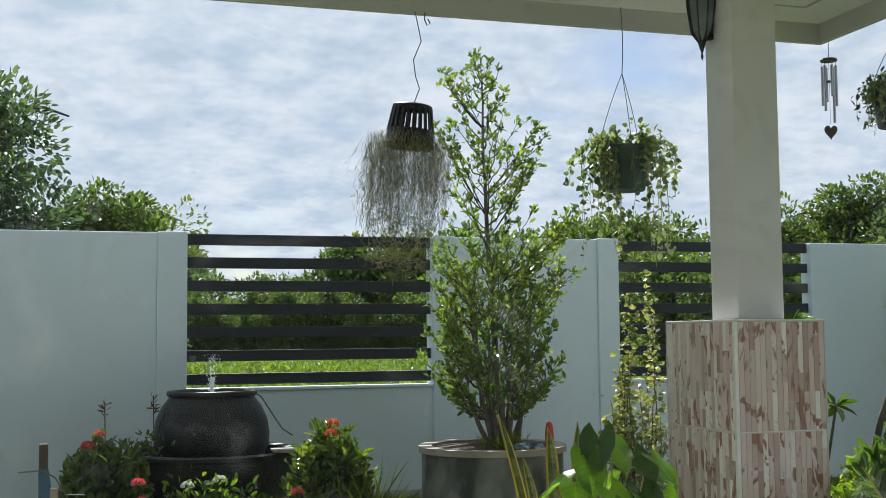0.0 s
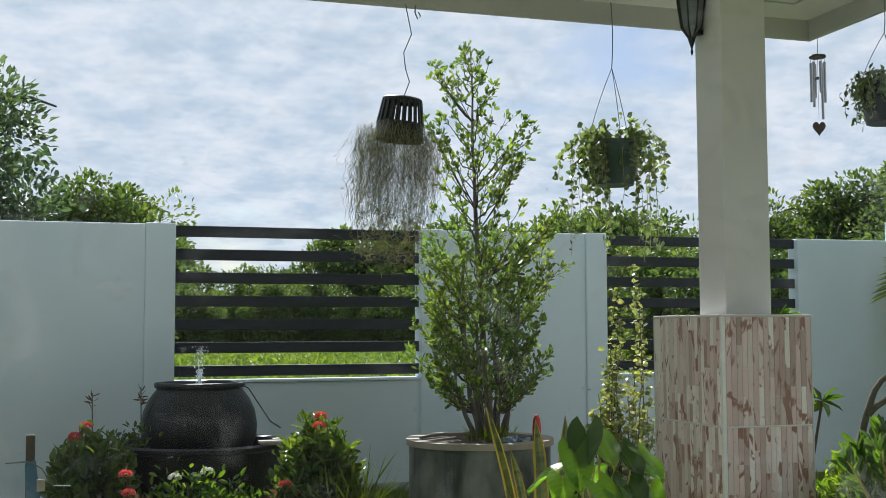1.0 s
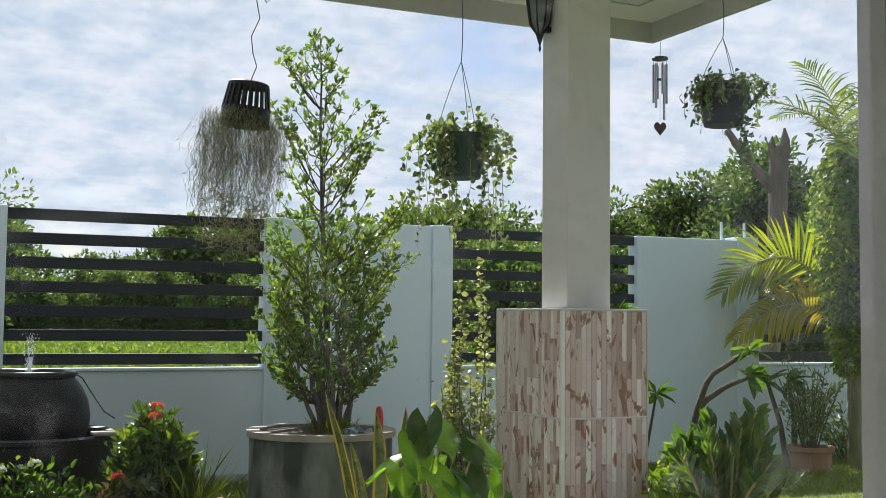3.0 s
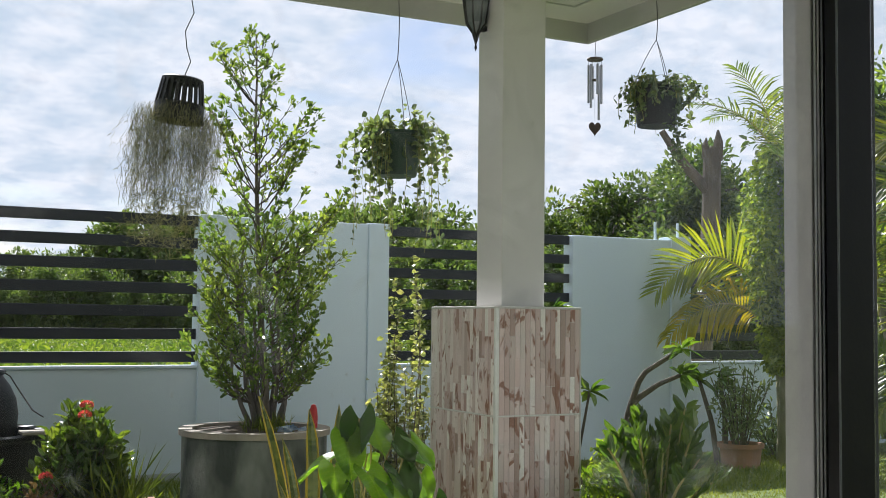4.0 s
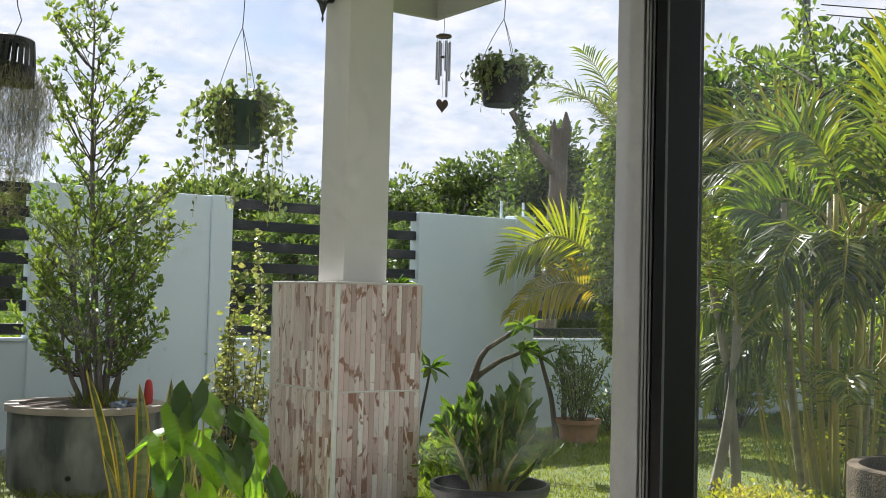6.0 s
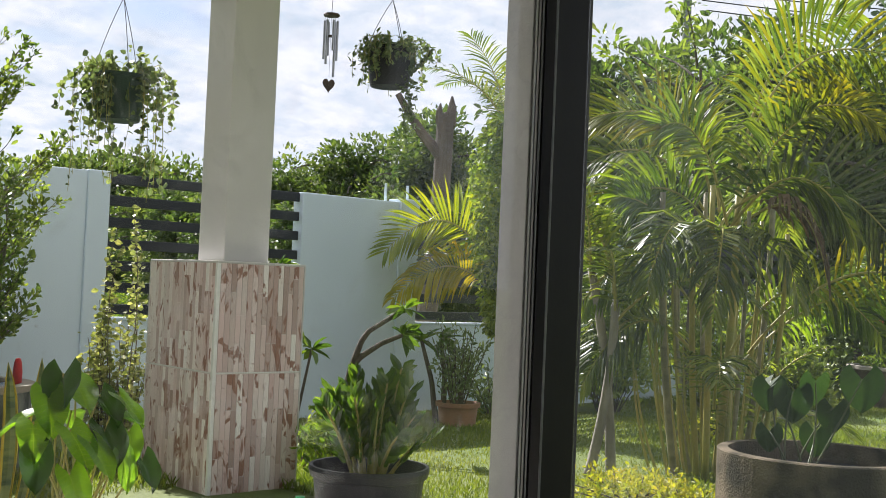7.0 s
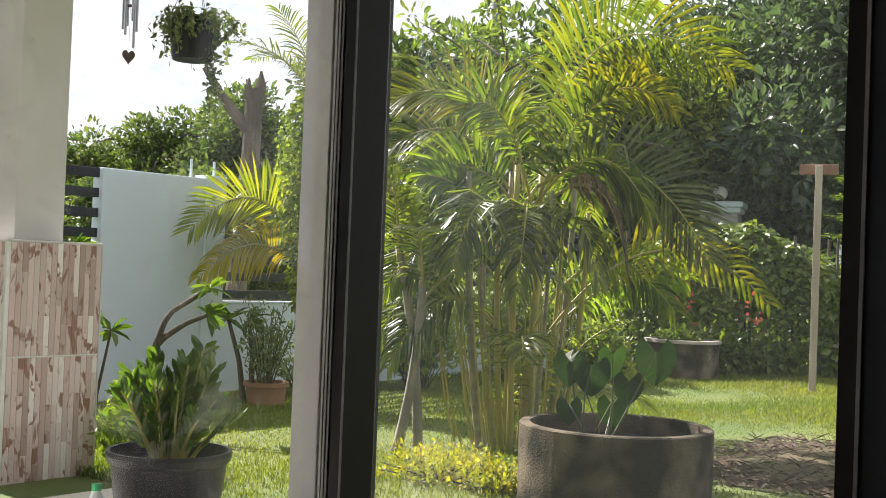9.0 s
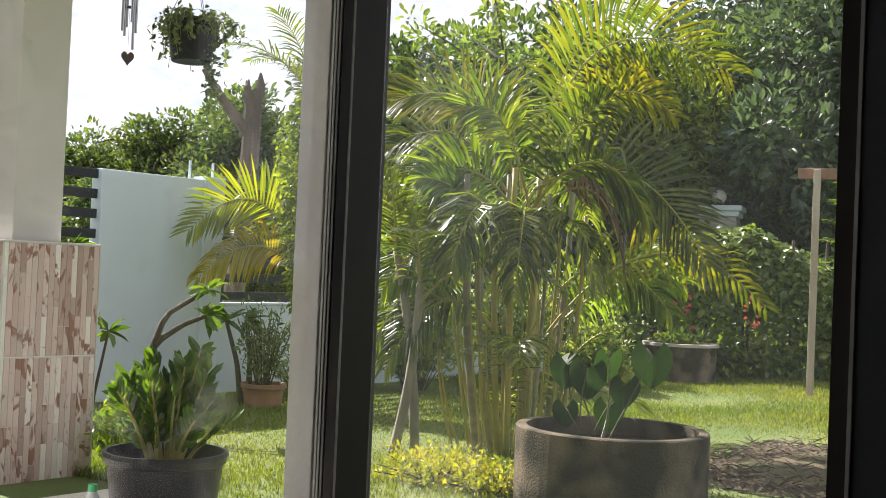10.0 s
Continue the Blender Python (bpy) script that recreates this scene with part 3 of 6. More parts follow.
part("latch", Geo().box((2.580, 0.84, 1.72), (2.599, 0.87, 1.90)), IRON, jamb, "black window latch", bevel=0.004)

for nm, lo, hi, lb in (("glass_door", (-3.19, 2.454, 0.055), (2.562, 2.458, 2.315), "large smeared clear glass door pane"), ("glass_window", (2.70, 0.996, 0.055), (2.704, 2.378, 2.315), "smeared clear glass side pane")):
    g = tagged(part(nm, Geo().box(lo, hi), GLASS if nm == "glass_door" else GLASS_DULL), lb, "window pane", kind="structure")
    g.visible_shadow = False

# ---- column on a tiled plinth ----
column = thing("porch_column", "cream square column on a plinth of marbled vertical tile strips", "column", (3.465, 5.725, 0))
PX0, PX1, PY0, PY1, PTOP = 3.19, 3.735, 5.35, 6.10, 1.222
cw = lambda x0, y0, z0, x1, y1, z1: Geo().box((x0 - 3.465, y0 - 5.725, z0), (x1 - 3.465, y1 - 5.725, z1))
part("shaft", cw(3.31, 5.50, PTOP, 3.59, 5.78, 3.114), COLUMN, column, "cream painted shaft", bevel=0.006)
part("plinth_core", cw(PX0 + 0.0025, PY0 + 0.0025, -0.1, PX1 - 0.0025, PY1 - 0.0025, PTOP - 0.012), GROUT, column)
part("cap", cw(PX0 - 0.002, PY0 - 0.002, PTOP - 0.012, PX1 + 0.002, PY1 + 0.002, PTOP), COLUMN, column, "pale cap slab", bevel=0.003)
part("corner_trim", cw(PX0 - 0.002, PY0 - 0.002, -0.05, PX0 + 0.020, PY0 + 0.020, PTOP - 0.0125), GLOBE, column, "pale corner trim", bevel=0.003)
part("joint_trim", cw(PX0 - 0.001, PY0 - 0.001, PTOP - 0.5885, PX1 + 0.001, PY1 + 0.001, PTOP - 0.5832), GLOBE, column, "pale joint strip")
part("corner_trim", cw(PX1 - 0.006, PY0 - 0.002, -0.05, PX1 + 0.002, PY0 + 0.006, PTOP - 0.0125), COLUMN, column, bevel=0.001)
part("corner_trim", cw(PX0 - 0.002, PY1 - 0.006, -0.05, PX0 + 0.006, PY1 + 0.002, PTOP - 0.0125), COLUMN, column, bevel=0.001)


def bevelled_strip(w, d, h):
    me = Geo().box((0, 0, 0), (w, d, h)).mesh("tile_strip")
    bm = bmesh.new(); bm.from_mesh(me)
    bmesh.ops.bevel(bm, geom=bm.edges[:], offset=0.0007, segments=1, affect="EDGES")
    bm.to_mesh(me); bm.free()
    return me


def leaf_cloud(geo, centres, radii, count, length, ratio=0.45, flat=0.5, curl=0.2):
    """Leaves round twig ends: most near the surface of each clump, facing out and up."""
    centres, radii = np.asarray(centres, float), np.asarray(radii, float)
    pick = rng.integers(0, len(centres), count)
    d = rand_dirs(count)
    r = radii[pick] * rng.uniform(0.35, 1.0, count) ** 0.6
    pos = centres[pick] + d * r[:, None]
    way = unit(d + 0.7 * rand_dirs(count) + np.array([0, 0, 0.15]))
    nor = unit(np.array([0, 0, flat * 2]) + rand_dirs(count))
    L = length * rng.uniform(0.6, 1.25, count)
    geo.leaves(pos, way, nor, L, L * ratio * rng.uniform(0.8, 1.2, count), 0.2, curl)


def far_tree(h, spread, n, leaf, material, seed, low=0.25):
    """Trunk, limbs and an uneven crown with gaps, around the origin."""
    global rng
    keep, rng = rng, np.random.default_rng(seed)
    t = thing("tree", "leafy broad green tree in sunlight beyond the wall", "tree")
    wood = Geo()
    top = np.array([rng.uniform(-0.3, 0.3), rng.uniform(-0.3, 0.3), h * 0.8])
    wood.tube(arc((0, 0, -0.3), top, 0.25, 9, (1, 0.4, 0)), np.linspace(h * 0.035, h * 0.008, 9), 8)
    ends, rad = [], []
    limbs = 17
    for i in range(limbs):
        u = low + (0.95 - low) * i / limbs
        a = i * 2.4 + rng.uniform(-0.4, 0.4)
        reach = spread * math.sqrt(max(0.12, 1 - (1.75 * (u - 0.42)) ** 2)) * rng.uniform(0.62, 1.0)
        s = np.array([0, 0, h * u * 0.8]); e = s + np.array([math.cos(a) * reach, math.sin(a) * reach, h * rng.uniform(0.04, 0.16)])
        wood.tube(arc(s, e, 0.08 * h, 6), np.linspace(h * 0.012, h * 0.003, 6), 5)
        for q in range(7):
            w = rng.uniform(0.25, 1.0)
            ends.append(s + (e - s) * w + rng.normal(0, 0.09 * spread, 3) * (1, 1, 0.8)); rad.append(spread * rng.uniform(0.16, 0.30))
    for q in range(9):
        ends.append(top + rng.normal(0, 0.13 * spread, 3) * (1, 1, 0.6)); rad.append(spread * rng.uniform(0.18, 0.26))
    crown = Geo()
    leaf_cloud(crown, ends, rad, n, leaf, 0.5)
    part("trunk", wood, BARK, t); part("crown", crown, material, t)
    rng = keep
    return t


def put_tree(src, x, y, s=1.0, turn=0.0, label="", z=0.0):
    c = copy_thing(src, pose(x, y, z, 0, 0, turn) @ Matrix.Diagonal((s, s, s, 1)))
    if label:
        c["label"] = label
    return c


# ---- trees and field beyond the wall ----
tree_a = far_tree(6.0, 2.6, 15000, 0.175, LEAF_DARK, 11)
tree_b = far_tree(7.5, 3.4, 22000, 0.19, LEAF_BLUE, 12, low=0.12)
tree_c = far_tree(4.2, 2.2, 11000, 0.18, LEAF_DARK, 13, low=0.03)
for t in (tree_a, tree_b, tree_c):
    t["group"] = "trees beyond the wall"


def polar(azi, d):
    return d * math.sin(radians(azi)), d * math.cos(radians(azi))


def trees_by(src, rows):
    for azi, d, s, turn in rows[1:]:
        put_tree(src, *polar(azi, d), s, turn)
    azi, d, s, turn = rows[0]
    src.matrix_world = pose(*polar(azi, d), 0, 0, 0, turn) @ Matrix.Diagonal((s, s, s, 1))


trees_by(tree_a, [(1.0, 31, 0.9, 0), (31, 34, 0.71, 40), (40.5, 27, 0.9, 80), (36.5, 29, 0.84, 150), (27.5, 33, 0.67, 200), (33.5, 30, 0.73, 20), (44.5, 25, 0.77, 260), (62, 24, 1.08, 90), (57, 22, 1.08, 10), (53.5, 25, 1.08, 300), (49, 24, 1.08, 130)])
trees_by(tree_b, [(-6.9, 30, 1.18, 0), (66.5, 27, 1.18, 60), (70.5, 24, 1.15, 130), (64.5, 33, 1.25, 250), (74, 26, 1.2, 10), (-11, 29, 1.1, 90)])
for i in range(14):
    put_tree(tree_c, *polar(2.2 + 1.75 * i, 62 + 3 * math.sin(3.1 * i)), 0.86 + 0.18 * math.sin(1.7 * i), 47 * i, "low rounded bush along the far edge of the field")
trees_by(tree_c, [(3.4, 68.0, 1.79, 0), (8.0, 74.0, 1.33, 70), (10.4, 74.0, 1.29, 120), (12.4, 70.0, 1.83, 200), (14.4, 68.0, 1.79, 300), (16.3, 70.0, 1.87, 30), (18.3, 68.0, 1.93, 160), (20.4, 70.0, 1.87, 250), (22.4, 68.0, 1.98, 15), (24.6, 70.0, 2.08, 210), (26.6, 68.0, 2.08, 60), (28.6, 30, 0.84, 110), (31, 28, 0.8, 95), (34.5, 25, 0.73, 110), (38.5, 24, 0.76, 170), (42.5, 24, 0.76, 220)])


def build_field():
    k = 70000
    y = 11 + 52 * rng.uniform(0, 1, k) ** 1.5; x = y * rng.uniform(-0.1, 0.62, k) + rng.uniform(-2, 2, k)
    row = np.round(y / 1.5) * 1.5 + rng.normal(0, 0.25, k)
    pos = np.stack([x, row, rng.uniform(-0.05, 0.30, k) * (0.5 + 0.7 * np.sin(x * 0.9) ** 2)], 1)
    g = Geo().leaves(pos, unit(rand_dirs(k, 0.1, 0.9)), unit(rand_dirs(k, -0.3, 1)), rng.uniform(0.10, 0.26, k), rng.uniform(0.035, 0.085, k), 0.2, 0.3)
    tagged(part("field_crop", g, CROP), "rough green grass and low crop of the field", "crop", kind="stuff")


build_field()


def build_stump():
    t = thing("dead_tree", "sawn-off dead tree trunk with one forked stub", "tree stump", (9.3, 10.7, 0.1))
    g = Geo()
    p = arc((-0.2, 0.15, -0.3), (0, 0, 3.12), 0.08, 12, (1, 0, 0)); r = np.linspace(0.16, 0.125, 12)
    g.tube(p, r * 0.85, 14)
    part("trunk", g, STUMP, t)
    part("fork", Geo().tube([(-0.03, 0.02, 2.62), (-0.22, 0.18, 2.90), (-0.34, 0.28, 3.12), (-0.46, 0.37, 3.36)], [0.075, 0.06, 0.05, 0.04], 10), STUMP, t)
    part("shard", Geo().tube([(-0.05, 0.04, 3.02), (-0.06, 0.05, 3.18), (-0.045, 0.05, 3.27)], [0.06, 0.04, 0.008], 7), STUMP, t)
    part("shard", Geo().tube([(0.05, -0.03, 3.0), (0.065, -0.04, 3.22), (0.05, -0.05, 3.36)], [0.075, 0.055, 0.012], 7), STUMP, t)
    part("shard", Geo().tube([(0.0, 0.0, 3.05), (0.01, 0.0, 3.16)], [0.09, 0.03], 7), STUMP, t)


build_stump()


# ---- bonsai-like tree in a concrete tub ----
def ring_tub(name, r, h, at, label, cat, lip=0.0, soil=0.06, wall=0.06, wob=0.0, material=None):
    t = thing(name, label, cat, at)
    prof = [(r, -0.15), (r, h - 0.04), (r + lip, h - 0.035), (r + lip, h - 0.006), (r + lip - 0.008, h), (r - wall, h), (r - wall, h - soil - 0.06)]
    part("ring", Geo().lathe(prof, 56, wobble=wob), material or CONCRETE, t, smooth=False)
    if lip:
        part("lip", Geo().lathe([(r + lip + 0.002, h - 0.034), (r + lip + 0.002, h + 0.002), (r - wall - 0.002, h + 0.002), (r - wall - 0.002, h - 0.03)], 56), CONCRETE_LIP, t, "pale worn rim")
    return t


TUB = (2.375, 6.86, -0.04)
tub = ring_tub("concrete_planter", 0.438, 0.515, TUB, "round weathered grey concrete planter on the grass", "planter", lip=0.018)
part("soil", Geo().lathe([(0.380, 0.50), (0.25, 0.512), (0.1, 0.525), (0.001, 0.53)], 40), SOIL, tub, smooth=True)
part("drain_hole", Geo().lathe([(0.001, 0.0), (0.014, 0.0), (0.014, 0.02)], 12), IRON, tub).matrix_local = pose(-0.215, -0.395, 0.14, 90, 0, -28)


def build_garden_tree():
    bx, by, bz = 2.45, 6.85, 0.41
    t = thing("potted_tree", "tall conical small-leaved green tree growing in the planter", "tree", (bx, by, bz))
    wood = Geo()
    H = 2.52
    for i in range(8):
        a = i * 0.83
        base = np.array([0.07 * math.cos(a), 0.05 * math.sin(a), 0.0])
        top = np.array([0.11 * math.cos(a + 0.3) * (1 + i % 3) - 0.06, 0.12 * math.sin(a + 0.3), 0.55 + 0.25 * (i % 4)])
        wood.tube(arc(base, top, 0.05, 9, (math.cos(a), math.sin(a), 0)) + rng.normal(0, 0.006, (9, 3)), np.linspace(0.026 - 0.0018 * i, 0.007, 9), 7)
    lead = arc((0, 0, 0), (-0.12, 0, H), 0.025, 16, (-1, 0, 0)) + rng.normal(0, 0.006, (16, 3))
    wood.tube(lead, np.linspace(0.028, 0.003, 16), 7)
    part("trunk", wood, BARK_GREY, t, "grey-brown twisted multiple stems", smooth=True)
    zs = [0.28, 0.4, 0.6, 0.85, 1.05, 1.22, 1.36, 1.55, 1.8, 2.05, 2.3, 2.52]
    out_r = lambda z: np.interp(z, zs, [0.16, 0.38, 0.43, 0.42, 0.44, 0.36, 0.30, 0.26, 0.25, 0.23, 0.16, 0.06])
    axis_x = lambda z: np.interp(z, [0, 0.7, 1.4, H], [0, -0.06, -0.09, -0.12])
    twig, P, D = Geo(), [], []

    def shoot(s, e, bow, first, step):
        pts = arc(s, e, bow, 7) + rng.normal(0, 0.005, (7, 3))
        twig.tube(pts, np.linspace(0.0055, 0.0018, 7), 4, False)
        ln = np.linalg.norm(e - s); k = max(3, int(ln * (1 - first) / step))
        for u in np.linspace(first, 1.0, k):
            p = np.array([np.interp(u * 6, range(7), pts[:, c]) for c in range(3)])
            P.append(p); D.append(unit(e - s))
            # a short side spur with its own leaves
            if rng.uniform() < 0.75 and u < 0.97:
                q = p + (unit(e - s) * 0.6 + rand_dirs(1, -0.1, 0.9)[0]) * rng.uniform(0.03, 0.085)
                twig.tube([p, (p + q) / 2 + (0, 0, 0.004), q], [0.002, 0.0016, 0.001], 3, False)
                for v in (0.5, 0.8, 1.0):
                    P.append(p + (q - p) * v); D.append(unit(q - p))
        for k in range(4):
            P.append(e + rng.normal(0, 0.006, 3)); D.append(unit(unit(e - s) + 0.6 * rand_dirs(1)[0]))

    for i in range(118):
        z = 0.36 + 0.98 * (i / 118)
        a = i * 2.399 + rng.uniform(-0.3, 0.3)
        r = out_r(z) * rng.uniform(0.6, 1.08)
        s = np.array([axis_x(z) + 0.10 * math.cos(a), 0.10 * math.sin(a), max(0.22, z - 0.55 * r - 0.08)])
        shoot(s, np.array([axis_x(z) + r * math.cos(a), r * math.sin(a), z]), -0.03, 0.3, 0.028)
    for i in range(44):
        z = 1.36 + (H - 1.37) * (i / 43) ** 0.95
        a = i * 2.399 + rng.uniform(-0.4, 0.4)
        r = out_r(z) * rng.uniform(0.7, 1.12)
        s = np.array([axis_x(z - r), 0, z - 1.0 * r - 0.04])
        shoot(s, np.array([axis_x(z) + r * math.cos(a), r * math.sin(a), z]), -0.035, 0.42, 0.045)
    # a few long shoots that break the outline
    for s, e in (((0.0, 0, 1.08), (0.43, -0.06, 1.46)), ((0.02, 0, 1.0), (0.36, 0.06, 1.36)), ((-0.10, 0, 1.62), (0.23, -0.05, 2.02)), ((-0.08, 0, 1.35), (0.17, -0.08, 1.74)), ((-0.1, 0, 1.5), (-0.38, -0.04, 1.95)), ((-0.12, 0, 2.05), (-0.30, 0.02, 2.36)), ((0.05, 0, 0.72), (0.44, -0.05, 1.12))):
        for k in range(3):
            shoot(np.array(s), np.array(e) + rng.normal(0, 0.045, 3), -0.03, 0.45, 0.035)
    part("twigs", twig, BARK, t)
    P, D = np.array(P), np.array(D)
    per = 2
    P, D = np.repeat(P, per, 0), np.repeat(D, per, 0)
    k = len(P)
    way = unit(D * 0.75 + rand_dirs(k) * 0.85 + (0, 0, 0.25))
    L = rng.uniform(0.026, 0.050, k)
    g = Geo().leaves(P + rng.normal(0, 0.006, (k, 3)), way, unit(rand_dirs(k) + (0, 0, 0.6)), L, L * 0.46, 0.2, 0.12, 0.58)
    part("foliage", g, LEAF_TREE, t, "small glossy green leaves, some yellowing")


build_garden_tree()


def grass_tuft(at, k, h, spread, name="grass_tuft", label="tuft of thin green grass", material=None):
    p = np.stack([rng.normal(0, spread, k), rng.normal(0, spread, k), np.zeros(k)], 1)
    g = Geo().leaves(p, unit(rand_dirs(k, 0.5, 1) + (0, 0, 0.4)), rand_dirs(k, -0.2, 0.2), rng.uniform(0.5, 1.1, k) * h, 0.006, 0.1, 0.3)
    ob = part(name, g, material or GRASS)
    ob.location = at
    return tagged(ob, label, "grass", kind="stuff")


grass_tuft((2.38, 6.68, 0.46), 140, 0.13, 0.06)


# ---- hanging planters under the eave ----
def moss_basket():
    t = thing("hanging_basket", "upturned black slotted basket with grey hanging moss on a wire", "hanging planter", (1.69, 6.25, 2.22))
    t.matrix_world = pose(1.69, 6.25, 2.22, 3, 5, 0)
    g = Geo().lathe([(0.137, 0.0), (0.134, 0.085), (0.128, 0.09), (0.122, 0.085), (0.125, 0.0)], 40)
    part("lower_wall", g, BLACK_PLASTIC, t, smooth=True)
    part("rim", Geo().lathe([(0.142, -0.012), (0.142, 0.006), (0.130, 0.006), (0.130, -0.012), (0.142, -0.012)], 40), BLACK_PLASTIC, t)
    part("top_plate", Geo().lathe([(0.112, 0.205), (0.113, 0.225), (0.104, 0.232), (0.03, 0.228), (0.03, 0.222), (0.098, 0.222), (0.103, 0.205), (0.112, 0.205)], 40), BLACK_PLASTIC, t)
    for k in range(22):
        a = k * 2 * math.pi / 22
        b = part("bar", bar_mesh, BLACK_PLASTIC, t)
        b.matrix_local = pose(0.121 * math.cos(a), 0.121 * math.sin(a), 0.147, 0, 0, math.degrees(a)) @ pose(0, 0, 0, 0, -9, 0)
    w = Geo().tube([(0.0, 0, 0.22), (0.03, 0, 0.33), (0.0, 0, 0.40), (-0.02, 0, 0.49), (0.015, 0, 0.60), (-0.01, 0, 0.68), (-0.03, 0.03, 0.772)], 0.003, 6)
    part("hanger_wire", w, WIRE, t)
    part("hook", Geo().tube([(0.03, 0.03, 0.775), (0.03, 0.03, 0.735), (0.05, 0.03, 0.70), (0.065, 0.03, 0.72), (0.05, 0.03, 0.74)], 0.004, 6), WIRE, t)
    s = Geo()
    for k in range(520):
        a = rng.uniform(0, 2 * math.pi); r = 0.225 * math.sqrt(rng.uniform(0.05, 1))
        top = np.array([r * math.cos(a), r * math.sin(a), rng.uniform(-0.02, 0.06) + 0.2 * r - 0.9 * max(0, r - 0.16)])
        n = 15
        length = rng.uniform(0.22, 0.55) * (1.0 if rng.uniform() < 0.8 else 1.25)
        zz = np.linspace(0, -length, n)
        x = np.cumsum(rng.normal(0, 0.008, n)) + 0.02 * math.cos(a) + 0.007 * np.sin(np.arange(n) * 1.9 + a * 5)
        y = np.cumsum(rng.normal(0, 0.008, n)) + 0.02 * math.sin(a) + 0.007 * np.cos(np.arange(n) * 2.1 + a * 3)
        s.tube(top + np.stack([x, y, zz], 1), 0.0009, 3, False)
        for q in range(3):
            j = rng.integers(1, n); c = top + (x[j], y[j], zz[j])
            s.tube(c + np.cumsum(rng.normal(0, 0.011, (5, 3)), 0), 0.0009, 3, False)
    for k in range(260):
        a = rng.uniform(0, 2 * math.pi); r = 0.19 * math.sqrt(rng.uniform(0, 1)); n = 8
        p = np.array([r * math.cos(a), r * math.sin(a), rng.uniform(-0.70, -0.36)])
        pts = p + np.cumsum(rng.normal(0, 0.016, (n, 3)), 0)
        s.tube(pts, 0.0016, 3, False)
    part("moss", s, MOSS, t, "thin tangled grey-green hanging moss")
    return t


bar_mesh = Geo().box((-0.004, -0.0085, -0.07), (0.004, 0.0085, 0.07)).mesh("bar")
moss_basket()


def vine_pot(name, label, at, r, h, pot_mat, leaf_mat, join, hook, strands, reach, leaf, square=False, tall=0.0, round_leaf=0.8):
    t = thing(name, label, "hanging planter", at)
    prof = [(0.001, 0), (r * 0.78, 0), (r * 0.8, 0.01), (r, h - 0.02), (r * 1.06, h - 0.02), (r * 1.06, h), (r * 0.96, h), (r * 0.9, h - 0.05), (0.001, h - 0.05)]
    part("pot", Geo().lathe(prof, 36), pot_mat, t, smooth=False)
    for k in range(3):
        a = k * 2.09 + 0.4
        part("hanger_wire", Geo().tube(arc((r * math.cos(a), r * math.sin(a), h - 0.01), (0, 0, join), 0.012, 6, (math.cos(a), math.sin(a), 0)), 0.0022, 5), WIRE, t)
    part("hook_wire", Geo().tube(arc((0, 0, join), (0.0, 0, hook), 0.008, 6, (1, 0, 0)), 0.003, 5), WIRE, t)
    st, P, D = Geo(), [], []
    for k in range(strands):
        a = rng.uniform(0, 2 * math.pi); out = r * rng.uniform(0.9, 2.0)
        drop = reach * rng.uniform(0.25, 1.0) ** 1.3
        c, s = math.cos(a), math.sin(a)
        q = np.array([(r * 0.5 * c, r * 0.5 * s, h), (out * 0.75 * c, out * 0.75 * s, h + r * rng.uniform(0.1, 0.6)), (out * c, out * s, h - 0.3 * drop * 0.5), (out * 1.03 * c, out * 1.03 * s, h - drop * 0.6), (out * c, out * s, h - drop)])
        u = np.linspace(0, 4, 16)
        pts = np.stack([np.interp(u, range(5), q[:, i]) for i in range(3)], 1) + np.cumsum(rng.normal(0, 0.004, (16, 3)), 0)
        st.tube(pts, 0.0016, 3, False)
        for w in np.arange(1.5, 15, 0.62):
            i = int(w)
            P.append(pts[i] + (pts[min(i + 1, 15)] - pts[i]) * (w - i)); D.append((rng.normal(), rng.normal(), rng.normal() - 0.4))
    if tall:
        for k in range(26):
            a = rng.uniform(0, 6.28); z = rng.uniform(0, tall)
            P.append((0.03 * math.cos(a) + r * 0.5, 0.03 * math.sin(a), h + z)); D.append((math.cos(a), math.sin(a), 0.4))
    part("stems", st, PALM_GREEN, t)
    P, D = np.array(P), np.array(D); k = len(P)
    L = leaf * rng.uniform(0.6, 1.3, k)
    g = Geo().leaves(P + rng.normal(0, 0.008, (k, 3)), D, unit(rand_dirs(k) + (0, -0.3, 0.6)), L, L * round_leaf, 0.15, 0.1, 0.38)
    part("foliage", g, leaf_mat, t)
    return t


vine_pot("hanging_pot", "dark green hanging pot trailing small round pale leaves", (3.015, 6.25, 2.0), 0.155, 0.26, GREEN_PLASTIC, LEAF_VINE, 0.71, 1.115, 50, 0.70, 0.040, tall=0.18)
vine_pot("hanging_pot", "black hanging pot with a leafy trailing vine", (4.40, 5.53, 2.32), 0.145, 0.23, BLACK_PLASTIC, LEAF_VINE, 0.53, 0.765, 40, 0.26, 0.036, round_leaf=0.6)
trail = Geo(); tp = arc((4.43, 5.42, 2.52), (4.43, 5.38, 2.04), 0.02, 14, (1, 0, 0))
k = 170; i = rng.integers(0, 14, k)
trail.leaves(tp[i] + rng.normal(0, 0.024, (k, 3)), rand_dirs(k, -1, 0.3), rand_dirs(k), rng.uniform(0.025, 0.045, k), rng.uniform(0.016, 0.028, k))
trail.tube(tp, 0.002, 4)
tr_ob = thing("trailing_vine", "long leafy vine strand trailing from a hanging pot", "vine", (4.43, 5.42, 2.5))
tr_part = part("foliage", trail, LEAF_VINE, tr_ob); tr_part.location = (-4.43, -5.42, -2.5)


